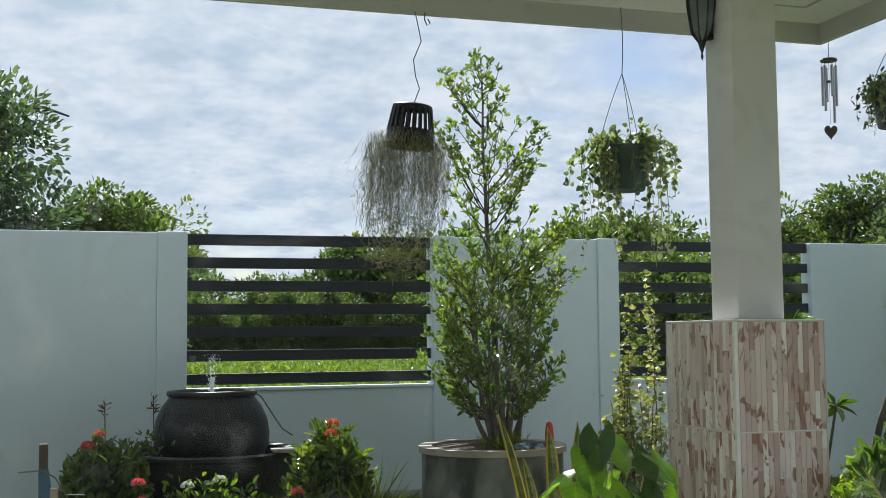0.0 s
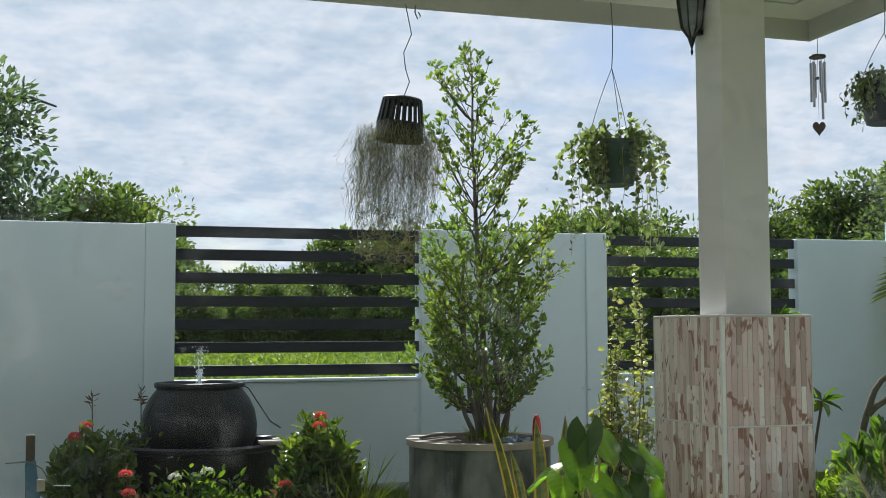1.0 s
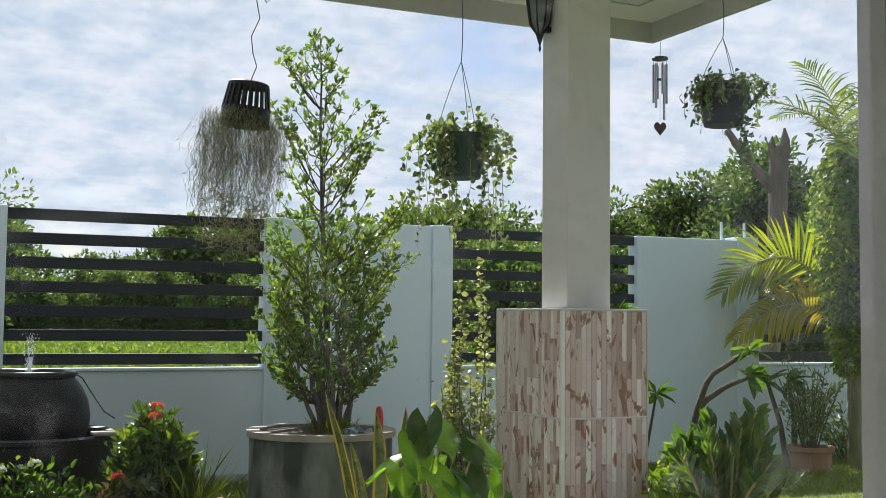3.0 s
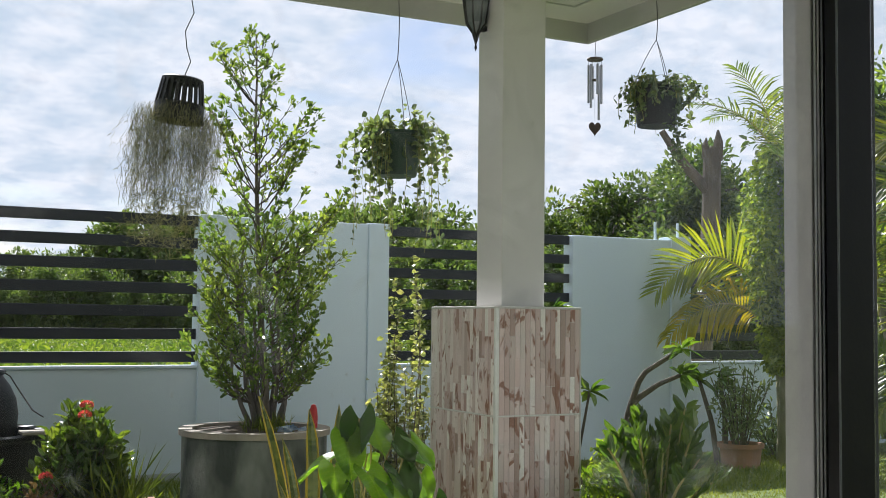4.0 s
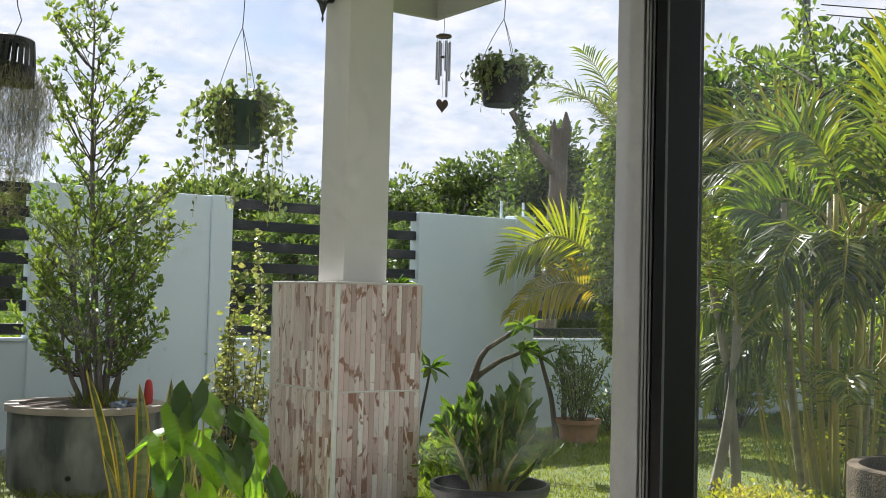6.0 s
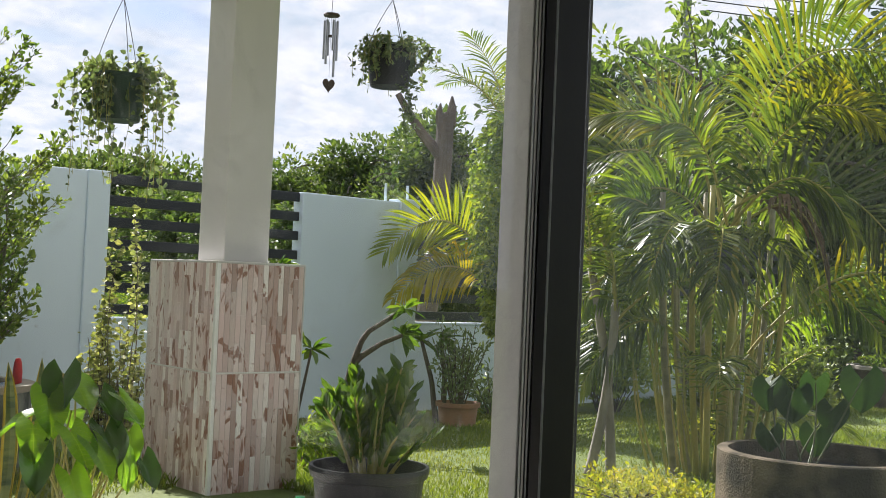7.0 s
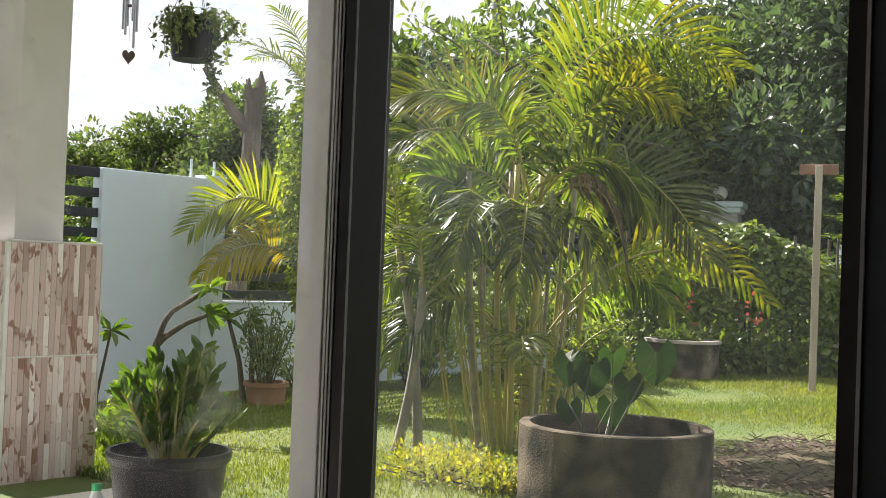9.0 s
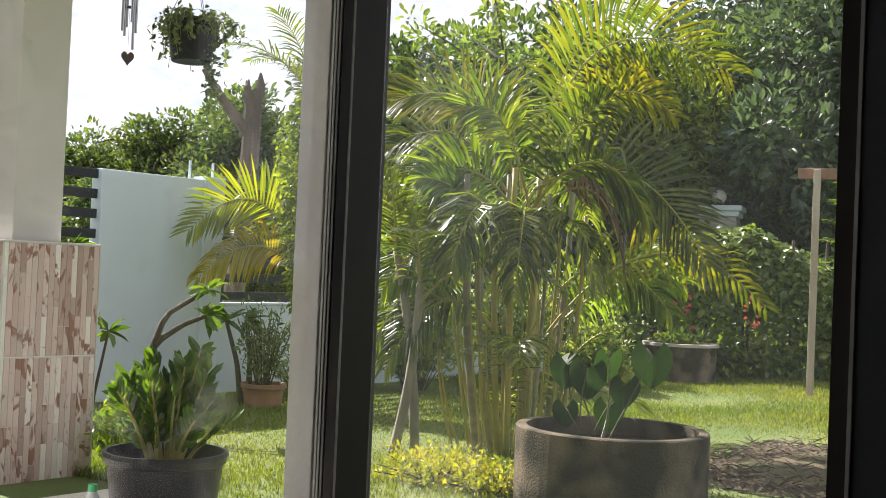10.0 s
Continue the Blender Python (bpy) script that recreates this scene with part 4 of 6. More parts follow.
def wind_chime():
    t = thing("wind_chime", "wind chime with steel tubes and a heart-shaped sail", "wind chime", (4.455, 6.245, 2.868))
    part("disc", Geo().lathe([(0.001, 0), (0.05, 0), (0.054, 0.008), (0.05, 0.016), (0.001, 0.016)], 24), DARKWOOD, t)
    part("cord", Geo().tube([(0, 0, 0.016), (0.003, 0, 0.08), (0, 0, 0.24)], 0.002, 5), WIRE, t)
    for k, L in enumerate((0.36, 0.22, 0.25, 0.29, 0.2, 0.26)):
        a = k * math.pi / 3 + 0.3
        part("tube", Geo().lathe([(0.0075, -L - 0.03), (0.0085, -L - 0.03), (0.0085, -0.03), (0.0075, -0.03), (0.0075, -L - 0.03)], 12, (0.042 * math.cos(a), 0.042 * math.sin(a), 0)), STEEL, t)
        part("thread", Geo().tube([(0.042 * math.cos(a), 0.042 * math.sin(a), 0.0), (0.042 * math.cos(a), 0.042 * math.sin(a), -0.035)], 0.0015, 4), WIRE, t)
    part("striker_cord", Geo().tube([(0, 0, 0), (0, 0, -0.4)], 0.0013, 4), WIRE, t)
    part("striker", Geo().lathe([(0.001, -0.135), (0.022, -0.135), (0.022, -0.125), (0.001, -0.125)], 16), DARKWOOD, t)
    u = np.linspace(0, 2 * np.pi, 28, endpoint=False)
    hx, hz = 0.0026 * 16 * np.sin(u) ** 3, 0.0032 * (13 * np.cos(u) - 5 * np.cos(2 * u) - 2 * np.cos(3 * u) - np.cos(4 * u))
    v = [(x, y, z - 0.45) for y in (-0.003, 0.003) for x, z in zip(hx, hz)]
    f = [tuple(range(28)), tuple(range(55, 27, -1))] + [(j, j + 28, (j + 1) % 28 + 28, (j + 1) % 28) for j in range(28)]
    part("sail", Geo().add(v, f), DARKWOOD, t, "dark heart-shaped sail").matrix_local = pose(0, 0, 0, 0, 0, -15)


wind_chime()


def wall_lantern():
    t = thing("wall_lantern", "black iron wall lantern with smoked glass on the column", "wall lamp", (3.245, 5.70, 2.935))
    part("glass", Geo().lathe([(0.02, -0.15), (0.055, -0.10), (0.075, 0.05), (0.08, 0.16), (0.05, 0.20)], 8), IRON_GLASS, t)
    for k in range(8):
        a = k * math.pi / 4
        part("rib", Geo().tube([(r * math.cos(a), r * math.sin(a), z) for r, z in ((0.02, -0.155), (0.058, -0.10), (0.079, 0.05), (0.084, 0.16))], 0.005, 5), IRON, t)
    part("finial", Geo().lathe([(0.001, -0.26), (0.008, -0.24), (0.004, -0.22), (0.014, -0.19), (0.024, -0.155), (0.001, -0.15)], 12), IRON, t)
    part("bracket", Geo().box((0.0, -0.02, -0.14), (0.064, 0.02, -0.11)), IRON, t, bevel=0.003)


IRON_GLASS = mat("smoked_lamp_glass", (0.10, 0.12, 0.12), (0.14, 0.16, 0.16), 0.15, 8, 40, 0.02)
wall_lantern()


# ---- fountain jar on a round basin, flower bed ----
def fountain():
    b = thing("water_basin", "low round black glazed basin under the jar", "basin", (0.70, 7.25, -0.01))
    part("bowl", Geo().lathe([(0.42, -0.05), (0.49, 0.25), (0.51, 0.44), (0.53, 0.455), (0.53, 0.475), (0.515, 0.485), (0.46, 0.48), (0.45, 0.40), (0.001, 0.40)], 56), GLAZE, b, smooth=False)
    j = thing("fountain_jar", "wide black glazed jar with water bubbling up", "jar", (0.70, 7.25, 0.39))
    part("body", Geo().lathe([(0.001, 0), (0.285, 0), (0.315, 0.03), (0.345, 0.11), (0.350, 0.18), (0.335, 0.27), (0.30, 0.345), (0.262, 0.395), (0.255, 0.41)], 64), GLAZE, j, smooth=True)
    part("rim", Geo().lathe([(0.255, 0.405), (0.268, 0.410), (0.274, 0.425), (0.268, 0.440), (0.245, 0.442), (0.232, 0.43), (0.228, 0.36)], 64), GLAZE, j, smooth=True)
    part("water_surface", Geo().lathe([(0.236, 0.415), (0.12, 0.417), (0.001, 0.425)], 40), WATER, j, smooth=True)
    w = Geo()
    for k in range(260):
        h = rng.uniform(0, 1) ** 1.4
        r = 0.010 + 0.045 * rng.uniform(0, 1) ** 2 * (0.4 + 0.6 * h)
        a = rng.uniform(0, 6.28); s = rng.uniform(0.0015, 0.0045)
        c = np.array([r * math.cos(a), r * math.sin(a), 0.42 + 0.24 * h])
        w.add(c + s * np.array([(1, 0, 0), (-1, 0, 0), (0, 1, 0), (0, -1, 0), (0, 0, 1.5), (0, 0, -1.5)]), [(0, 2, 4), (2, 1, 4), (1, 3, 4), (3, 0, 4), (2, 0, 5), (1, 2, 5), (3, 1, 5), (0, 3, 5)])
    part("spray", w, WATER, j, "clear flying water drops")["kind"] = "stuff"
    w = Geo()
    w.lathe([(0.016, 0.415), (0.008, 0.45), (0.006, 0.48), (0.002, 0.52)], 9, wobble=0.25)
    part("jet", w, WATER, j, "clear splashing water jet", smooth=True)
    c = thing("cable", "thin black pump cable hanging over the jar rim", "cable", (0.96, 7.2, 0.82))
    part("wire", Geo().tube([(-0.02, 0.02, 0.0), (0.03, -0.02, -0.03), (0.06, -0.1, -0.09), (0.09, -0.2, -0.15), (0.12, -0.3, -0.21), (0.17, -0.36, -0.245)], 0.004, 6), IRON, c)
    c2 = thing("cable", "thin black pump cable hanging over the jar rim", "cable", (0.46, 7.15, 0.79))
    part("wire", Geo().tube([(0.03, 0.02, 0.0), (-0.03, -0.02, -0.06), (-0.07, -0.05, -0.13), (-0.10, -0.08, -0.22)], 0.004, 6), IRON, c2)
    tagged(block("paving_stone", (1.02, 6.84, 0.475), (1.16, 7.0, 0.492), CONCRETE_LIP), "small pale slab on the basin rim", "slab")


fountain()


def bush(name, label, at, w, h, n, leaf, material, twigs=28, ratio=0.42, flowers=0, petal=None, z0=0.02, up=0.6, cat="shrub", squash=1.0, fill=0.0):
    t = thing(name, label, cat, at)
    st, ends, hosts = Geo(), [], []
    for k in range(twigs):
        a = k * 2.4; r = w * math.sqrt((k + 0.5) / twigs) * rng.uniform(0.8, 1.1)
        e = np.array([r * math.cos(a), r * math.sin(a) * squash, h * rng.uniform(0.55, 1.0) * (1 - 0.35 * (r / w) ** 2)])
        s = np.array([0.25 * r * math.cos(a), 0.25 * r * math.sin(a), z0])
        st.tube(arc(s, e, 0.04 * h, 5), np.linspace(0.006, 0.003, 5), 4, False)
        for q in np.linspace(0.25, 1, 7):
            ends.append(s + (e - s) * q); hosts.append(unit(e - s))
    part("stems", st, BARK, t)
    ends, hosts = np.array(ends), np.array(hosts)
    pick = rng.integers(0, len(ends), n)
    L = leaf * rng.uniform(0.6, 1.25, n)
    where = ends[pick] + rng.normal(0, 0.028 * (w / 0.25) ** 0.5, (n, 3))
    m = int(n * fill)
    if m:
        d = rand_dirs(m, -0.3, 1.0) * (rng.uniform(0.45, 1.0, (m, 1)) ** 0.5) * (1 + 0.12 * np.sin(7 * rng.uniform(0, 6.28, (m, 1))))
        where[:m] = d * (w * 1.05, w * 1.05 * squash, h * 0.58) + (0, 0, h * 0.34)
    g = Geo().leaves(where, unit(hosts[pick] * up + rand_dirs(n) + (0, 0, 0.3)), unit(rand_dirs(n) + (0, 0, 0.7)), L, L * ratio, 0.22, 0.18)
    part("foliage", g, material, t)
    tips = ends[6::7]
    order = np.argsort(-tips[:, 2])
    for i in range(flowers):
        c = tips[order[i * 2 % len(order)]] + (0, 0, 0.035)
        k = 90
        d = rand_dirs(k, -0.3, 1)
        part("flower_head", Geo().leaves(c + d * (0.024, 0.024, 0.016), d, rand_dirs(k), 0.015, 0.012, 0.1, 0.1), petal or PETAL_RED, t, "round cluster of coral red petals" if petal is None else "small white flowers")
    return t


bush("ixora_bush", "ixora shrub with coral red flower heads", (0.07, 6.8, -0.02), 0.24, 0.64, 1500, 0.075, LEAF_IXORA, 46, flowers=4, fill=0.6)
bush("ixora_bush", "ixora shrub with one red flower head beside the basin", (1.28, 6.47, -0.03), 0.23, 0.70, 1700, 0.075, LEAF_IXORA, 50, flowers=2, fill=0.6)
bush("ixora_bush", "small dark ixora shrub behind the flower bed", (0.30, 7.05, -0.01), 0.12, 0.68, 700, 0.042, LEAF_IXORA, 12)
bush("bedding_plant", "low shiny green bedding plants with white flowers", (0.62, 6.45, 0), 0.42, 0.36, 1600, 0.05, LEAF_ZZ, 40, flowers=3, petal=PETAL_WHITE, squash=0.45)
bush("bedding_plant", "low bedding plants with reddish bracts", (0.30, 6.38, 0), 0.13, 0.41, 160, 0.05, LEAF_DRY, 12, flowers=2)
bush("bedding_plant", "low bedding plants with reddish bracts", (1.06, 6.32, 0), 0.10, 0.40, 130, 0.05, LEAF_DRY, 10, flowers=1)
grass_tuft((1.45, 6.35, -0.02), 120, 0.5, 0.05, "lily_clump", "clump of thin strappy grass-like leaves")
for x, y, z, h in ((0.07, 7.2, 0, 0.78), (0.36, 7.42, 0, 0.80)):
    s = thing("dry_stalk", "thin dry flower stalk against the wall", "stalk", (x, y, z), "dry stalks")
    part("stem", Geo().tube([(0, 0, 0), (0.006, 0, h * 0.6), (0, 0, h)], 0.0035, 5), BARK, s)
    k = 14
    part("seed_head", Geo().leaves(np.stack([np.zeros(k), np.zeros(k), h - rng.uniform(0, 0.12, k)], 1), rand_dirs(k, 0, 1), rand_dirs(k), 0.05, 0.012), LEAF_DRY, s)
stake = thing("tap_post", "short dark timber stake with blue strap and hose wire", "stake", (-0.235, 6.3, -0.02))
part("stake", Geo().box((-0.022, -0.022, 0), (0.022, 0.022, 0.64)), BARK, stake, bevel=0.006)
part("strap", Geo().add([(-0.026, -0.027, 0.50), (0.026, -0.027, 0.52), (0.085, -0.04, 0.1), (0.0, -0.04, 0.1), (-0.026, 0.027, 0.49), (0.026, 0.027, 0.51), (0.075, 0.02, 0.1), (0.0, 0.02, 0.1)],
     [(0, 1, 2, 3), (7, 6, 5, 4), (0, 4, 5, 1), (1, 5, 6, 2), (2, 6, 7, 3), (3, 7, 4, 0)]), BLUE_CLOTH, stake, "faded blue strap", bevel=0.01)
part("wire", Geo().tube([(-0.12, 0, 0.50), (0.0, -0.04, 0.51), (0.06, -0.04, 0.47), (0.11, -0.02, 0.38), (0.2, 0.1, 0.36)], 0.004, 6), WIRE, stake)
part("tag", Geo().box((0.035, -0.06, 0.36), (0.075, -0.052, 0.42)), CONCRETE_LIP, stake, "small pale tag")
edge = thing("brick_edging", "low rough brick edging of the flower bed", "edging", (1.62, 6.55, -0.05))
for i, (x, y, a) in enumerate(((-0.22, 0.0, 3), (0.0, -0.03, -4), (0.06, 0.12, 80), (-0.44, 0.02, -2))):
    b = part("brick", Geo().box((-0.10, -0.05, 0), (0.10, 0.05, 0.16)), TERRACOTTA, edge, bevel=0.006)
    b.matrix_local = pose(x, y, 0, 0, 0, a)

# ---- things round the planter and the plinth ----
cap = thing("red_cone", "red plastic cone standing in the planter", "cone", (2.70, 6.72, 0.46))
part("body", Geo().lathe([(0.026, 0.0), (0.027, 0.08), (0.022, 0.13), (0.014, 0.155), (0.001, 0.16)], 20), RED_PLASTIC, cap, smooth=True)
film = Geo()
for k in range(7):
    c = np.array([rng.uniform(-0.07, 0.07), rng.uniform(-0.03, 0.03), rng.uniform(0.015, 0.03)])
    d = rand_dirs(8) * rng.uniform(0.02, 0.04, (8, 1)) * (1.3, 1, 0.8)
    film.add(c + d, [(0, 1, 2), (2, 3, 4), (4, 5, 6), (6, 7, 0), (0, 2, 4), (0, 4, 6), (1, 3, 5), (5, 7, 1)])
fo = tagged(part("plastic_bag", film, BLUE_FILM), "crumpled clear and blue plastic bag on the soil", "plastic bag")
fo.location = (2.52, 6.58, 0.465)


def snake_plant():
    t = thing("snake_plant", "snake plant with upright yellow-edged banded leaves", "plant", (1.90, 4.85, 0))
    for bx, by, tip, w in ((-0.02, 0, (-0.17, 0.05, 0.80), 0.055), (0.0, 0.0, (-0.08, 0.0, 0.62), 0.05), (0.03, 0, (0.035, -0.02, 0.745), 0.07), (0.08, 0, (0.16, -0.06, 0.765), 0.065), (0.02, 0.05, (0.1, 0.08, 0.55), 0.06), (-0.04, -0.02, (-0.12, -0.05, 0.45), 0.05)):
        tip = np.array(tip); base = np.array([bx, by, 0.0])
        u = np.linspace(0, 1, 12)
        mid = arc(base, tip, 0.03, 12, (1, 0, 0))
        ww = w * np.interp(u, [0, 0.5, 0.85, 1], [0.5, 1, 0.75, 0.03]) * 0.5
        yaw = rng.uniform(-0.5, 0.5); side = np.array([math.cos(yaw), math.sin(yaw), 0]); nor = np.array([-side[1], side[0], 0])
        def sheet(a, b, off):
            v = np.concatenate([mid + side * (ww * a)[:, None] + nor * off, mid + side * (ww * (a + b) / 2)[:, None] + nor * (off + 0.006), mid + side * (ww * b)[:, None] + nor * off])
            back = v + nor * 0.003
            f = [(i, i + 1, i + 13, i + 12) for i in range(11)] + [(i + 12, i + 13, i + 25, i + 24) for i in range(11)]
            return Geo().add(v, f).add(back, [q[::-1] for q in f])
        leaf = part("leaf", sheet(-0.66, 0.66, 0), SNAKE, t)
        part("edge", sheet(-1.0, -0.66, 0.001), SNAKE_EDGE, leaf, "yellow leaf margin")
        part("edge", sheet(0.66, 1.0, 0.001), SNAKE_EDGE, leaf, "yellow leaf margin")


SNAKE = mat("banded_snake_leaf", (0.20, 0.24, 0.07), (0.05, 0.09, 0.03), 0.4, 16, 60, 0, stretch=(0.4, 0.4, 2.2), trans=0.2, tcol=(1.8, 1.8, 0.6))
SNAKE_EDGE = mat("yellow_leaf_edge", (0.50, 0.42, 0.08), (0.42, 0.36, 0.07), 0.45, 9, 50, 0, trans=0.3, tcol=(1.4, 1.3, 0.6))
snake_plant()


def broad_leaf(L, W, cup=0.12, notch=0.25, wav=0.03, k=9):
    """Heart-shaped blade along +x from the stalk, with a raised midrib and wavy margin."""
    g = Geo()
    u = np.linspace(0, 1, 13)
    prof = np.interp(u, [0, 0.06, 0.2, 0.4, 0.65, 0.85, 0.95, 1.0], [0.55, 0.80, 0.98, 1.0, 0.78, 0.42, 0.18, 0.01])
    rows = []
    for s in np.linspace(-1, 1, k):
        x = u * L - notch * L * np.abs(s) ** 1.2 * (1 - u) ** 2
        y = s * prof * W / 2
        z = cup * W * np.abs(s) ** 1.5 - 0.28 * L * u ** 2 + wav * L * np.sin(u * 9 + s * 2) * np.abs(s) - 0.012 * (np.abs(s) < 0.1)
        rows.append(np.stack([x, y, z], 1))
    v = np.concatenate(rows)
    f = [(a * 13 + i, a * 13 + i + 1, (a + 1) * 13 + i + 1, (a + 1) * 13 + i) for a in range(k - 1) for i in range(12)]
    return g.add(v, f)


taro_meshes = [broad_leaf(0.27, 0.20, 0.10).mesh("leaf", True), broad_leaf(0.24, 0.19, 0.18, 0.3, 0.045).mesh("leaf", True), broad_leaf(0.22, 0.16, 0.05, 0.25, 0.05).mesh("leaf", True)]


def leafy_clump(name, label, at, spots, meshes, material, stalk_mat, cat="plant", stalk=0.006, root=0.05, shaded=None):
    """Big single leaves on stalks: each spot is x, y, z of the stalk top, heading, dip and size."""
    t = thing(name, label, cat, at)
    for i, (x, y, z, head, dip, s) in enumerate(spots):
        a = i * 2.4
        b = (root * math.cos(a), root * math.sin(a), 0.0)
        part("stalk", Geo().tube(arc(b, (x, y, z), 0.06, 8, (math.cos(a) * 0.3, math.sin(a) * 0.3, 0.4)), np.linspace(stalk, stalk * 0.6, 8), 6), stalk_mat, t, smooth=True)
        l = part("leaf", meshes[i % len(meshes)], material, t)
        # every third leaf takes the darker copy, its shade set by colour
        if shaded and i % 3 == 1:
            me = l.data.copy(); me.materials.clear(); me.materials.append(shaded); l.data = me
        l.matrix_local = pose(x, y, z, 0, dip, head) @ Matrix.Diagonal((s, s, s, 1))
    return t


TARO = []
for x, z, head, dip, s, y in ((-0.11, 0.72, 240, 62, 1.0, 0.0), (-0.04, 0.80, 255, 70, 1.05, 0.02), (-0.19, 0.60, 215, 55, 1.1, -0.05), (0.03, 0.76, 300, 50, 0.95, 0.05), (0.12, 0.70, 320, 35, 0.95, 0.0), (0.20, 0.70, 335, 40, 1.0, -0.02), (-0.06, 0.57, 250, 60, 1.0, -0.12), (0.10, 0.56, 290, 62, 1.05, -0.1), (0.21, 0.55, 300, 66, 0.9, -0.1), (0.0, 0.52, 270, 55, 0.9, -0.18), (-0.2, 0.48, 230, 60, 0.9, -0.12), (0.14, 0.46, 300, 60, 0.9, -0.2), (-0.1, 0.40, 240, 58, 0.9, -0.22), (0.27, 0.42, 320, 50, 0.8, -0.12), (0.05, 0.62, 80, 30, 0.9, 0.12), (-0.12, 0.62, 130, 30, 0.9, 0.1), (0.22, 0.60, 40, 25, 0.9, 0.1)):
    TARO.append((x * 0.95, y, z * 0.90, head + 40 * math.sin(9 * x + 5 * z), dip - 14 + 16 * math.sin(31 * z), s * 0.76))
leafy_clump("taro_plant", "clump of broad bright green heart-shaped taro leaves", (2.10, 4.55, 0), TARO, taro_meshes, LEAF_TARO, PALM_GREEN, shaded=LEAF_TARO_SHADE)

# variegated shrub, a tall narrow one against the wall
def variegated_shrub():
    t = thing("variegated_shrub", "tall thin airy shrub with cream and green leaves", "shrub", (3.24, 6.62, -0.03))
    st, P = Geo(), []
    for k in range(34):
        a = k * 2.4; tall = k < 5
        h = rng.uniform(1.30, 1.70) if tall else rng.uniform(0.35, 1.12)
        r = rng.uniform(0.02, 0.09) if tall else 0.23 * math.sqrt(rng.uniform(0.1, 1)) * (1.25 - 0.6 * h)
        b = np.array([0.05 * math.cos(a), 0.05 * math.sin(a), 0]); e = np.array([r * math.cos(a) + (0.05 if tall else 0), r * math.sin(a), h])
        pts = arc(b, e, 0.05 * h, 14, (math.cos(a), math.sin(a), 0)) + np.cumsum(rng.normal(0, 0.005, (14, 3)), 0)
        st.tube(pts, np.linspace(0.006, 0.002, 14), 4, False)
        for u in np.arange(0.30 if tall else 0.22, 1.0, 0.028 / h):
            p = np.array([np.interp(u * 13, range(14), pts[:, c]) for c in range(3)])
            P += [p + rng.normal(0, 0.016, 3) for _ in range(2)]
    part("stems", st, BARK, t)
    P = np.array(P); k = len(P)
    L = rng.uniform(0.026, 0.052, k)
    part("foliage", Geo().leaves(P, rand_dirs(k, -0.5, 0.7), rand_dirs(k, 0.0, 1), L, L * 0.78, 0.2, 0.12, 0.5), LEAF_VAR, t, "cream-edged green leaves")


variegated_shrub()


def thick_leaf_plant():
    p = thing("black_pot", "large round black plastic pot on the grass", "plant pot", (3.22, 4.03, 0))
    part("wall", Geo().lathe([(0.001, 0), (0.20, 0), (0.205, 0.01), (0.240, 0.30), (0.252, 0.305), (0.262, 0.335), (0.258, 0.352), (0.244, 0.352), (0.236, 0.30), (0.232, 0.27)], 48), BLACK_PLASTIC, p)
    part("soil", Geo().lathe([(0.234, 0.285), (0.001, 0.30)], 40), SOIL, p)
    t = thing("zz_plant", "upright plant with thick glossy green leaves in the pot", "plant", (3.22, 4.03, 0.29))
    for k in range(19):
        a = k * 2.4; r = 0.07 + 0.2 * (k / 19); h = rng.uniform(0.32, 0.54) * (1.10 - 0.55 * k / 19)
        e = np.array([r * math.cos(a), r * math.sin(a), h]); s = np.array([0.3 * r * math.cos(a), 0.3 * r * math.sin(a), 0])
        pts = arc(s, e, 0.03, 12)
        part("stem", Geo().tube(pts, np.linspace(0.011, 0.004, 12), 6), PALM_GREEN, t)
        n = 24
        u = np.linspace(0.18, 1, n); pp = np.stack([np.interp(u, np.linspace(0, 1, 12), pts[:, c]) for c in range(3)], 1)
        ax = unit(e - s); sd = unit(np.cross(ax, rand_dirs(1)[0])); alt = np.where(np.arange(n) % 2, 1, -1)[:, None]
        way = unit(ax * 1.15 + sd * alt * 0.7 + rng.normal(0, 0.2, (n, 3)))
        L = rng.uniform(0.075, 0.115, n) * np.interp(u, [0.2, 0.6, 1], [0.8, 1, 0.85])
        part("leaves", Geo().leaves(pp, way, unit(np.cross(ax, sd) + rng.normal(0, 0.25, (n, 3))), L, L * 0.40, 0.22, 0.12), LEAF_ZZ, t)


thick_leaf_plant()
bush("bedding_plant", "fine-leaved light green bedding shrub beside the plinth", (3.96, 5.22, 0), 0.25, 0.56, 1500, 0.055, LEAF_PALM_B, 30, fill=0.6)
bc = thing("green_bottle", "small container with a bright green screw cap", "bottle", (3.12, 4.40, 0))
part("bottle", Geo().lathe([(0.001, 0), (0.035, 0), (0.035, 0.10), (0.02, 0.13), (0.02, 0.14), (0.001, 0.14)], 20), WATER, bc, smooth=False)
part("cap", Geo().lathe([(0.021, 0.135), (0.021, 0.165), (0.001, 0.166)], 16), GREEN_CAP, bc, "bright green cap")


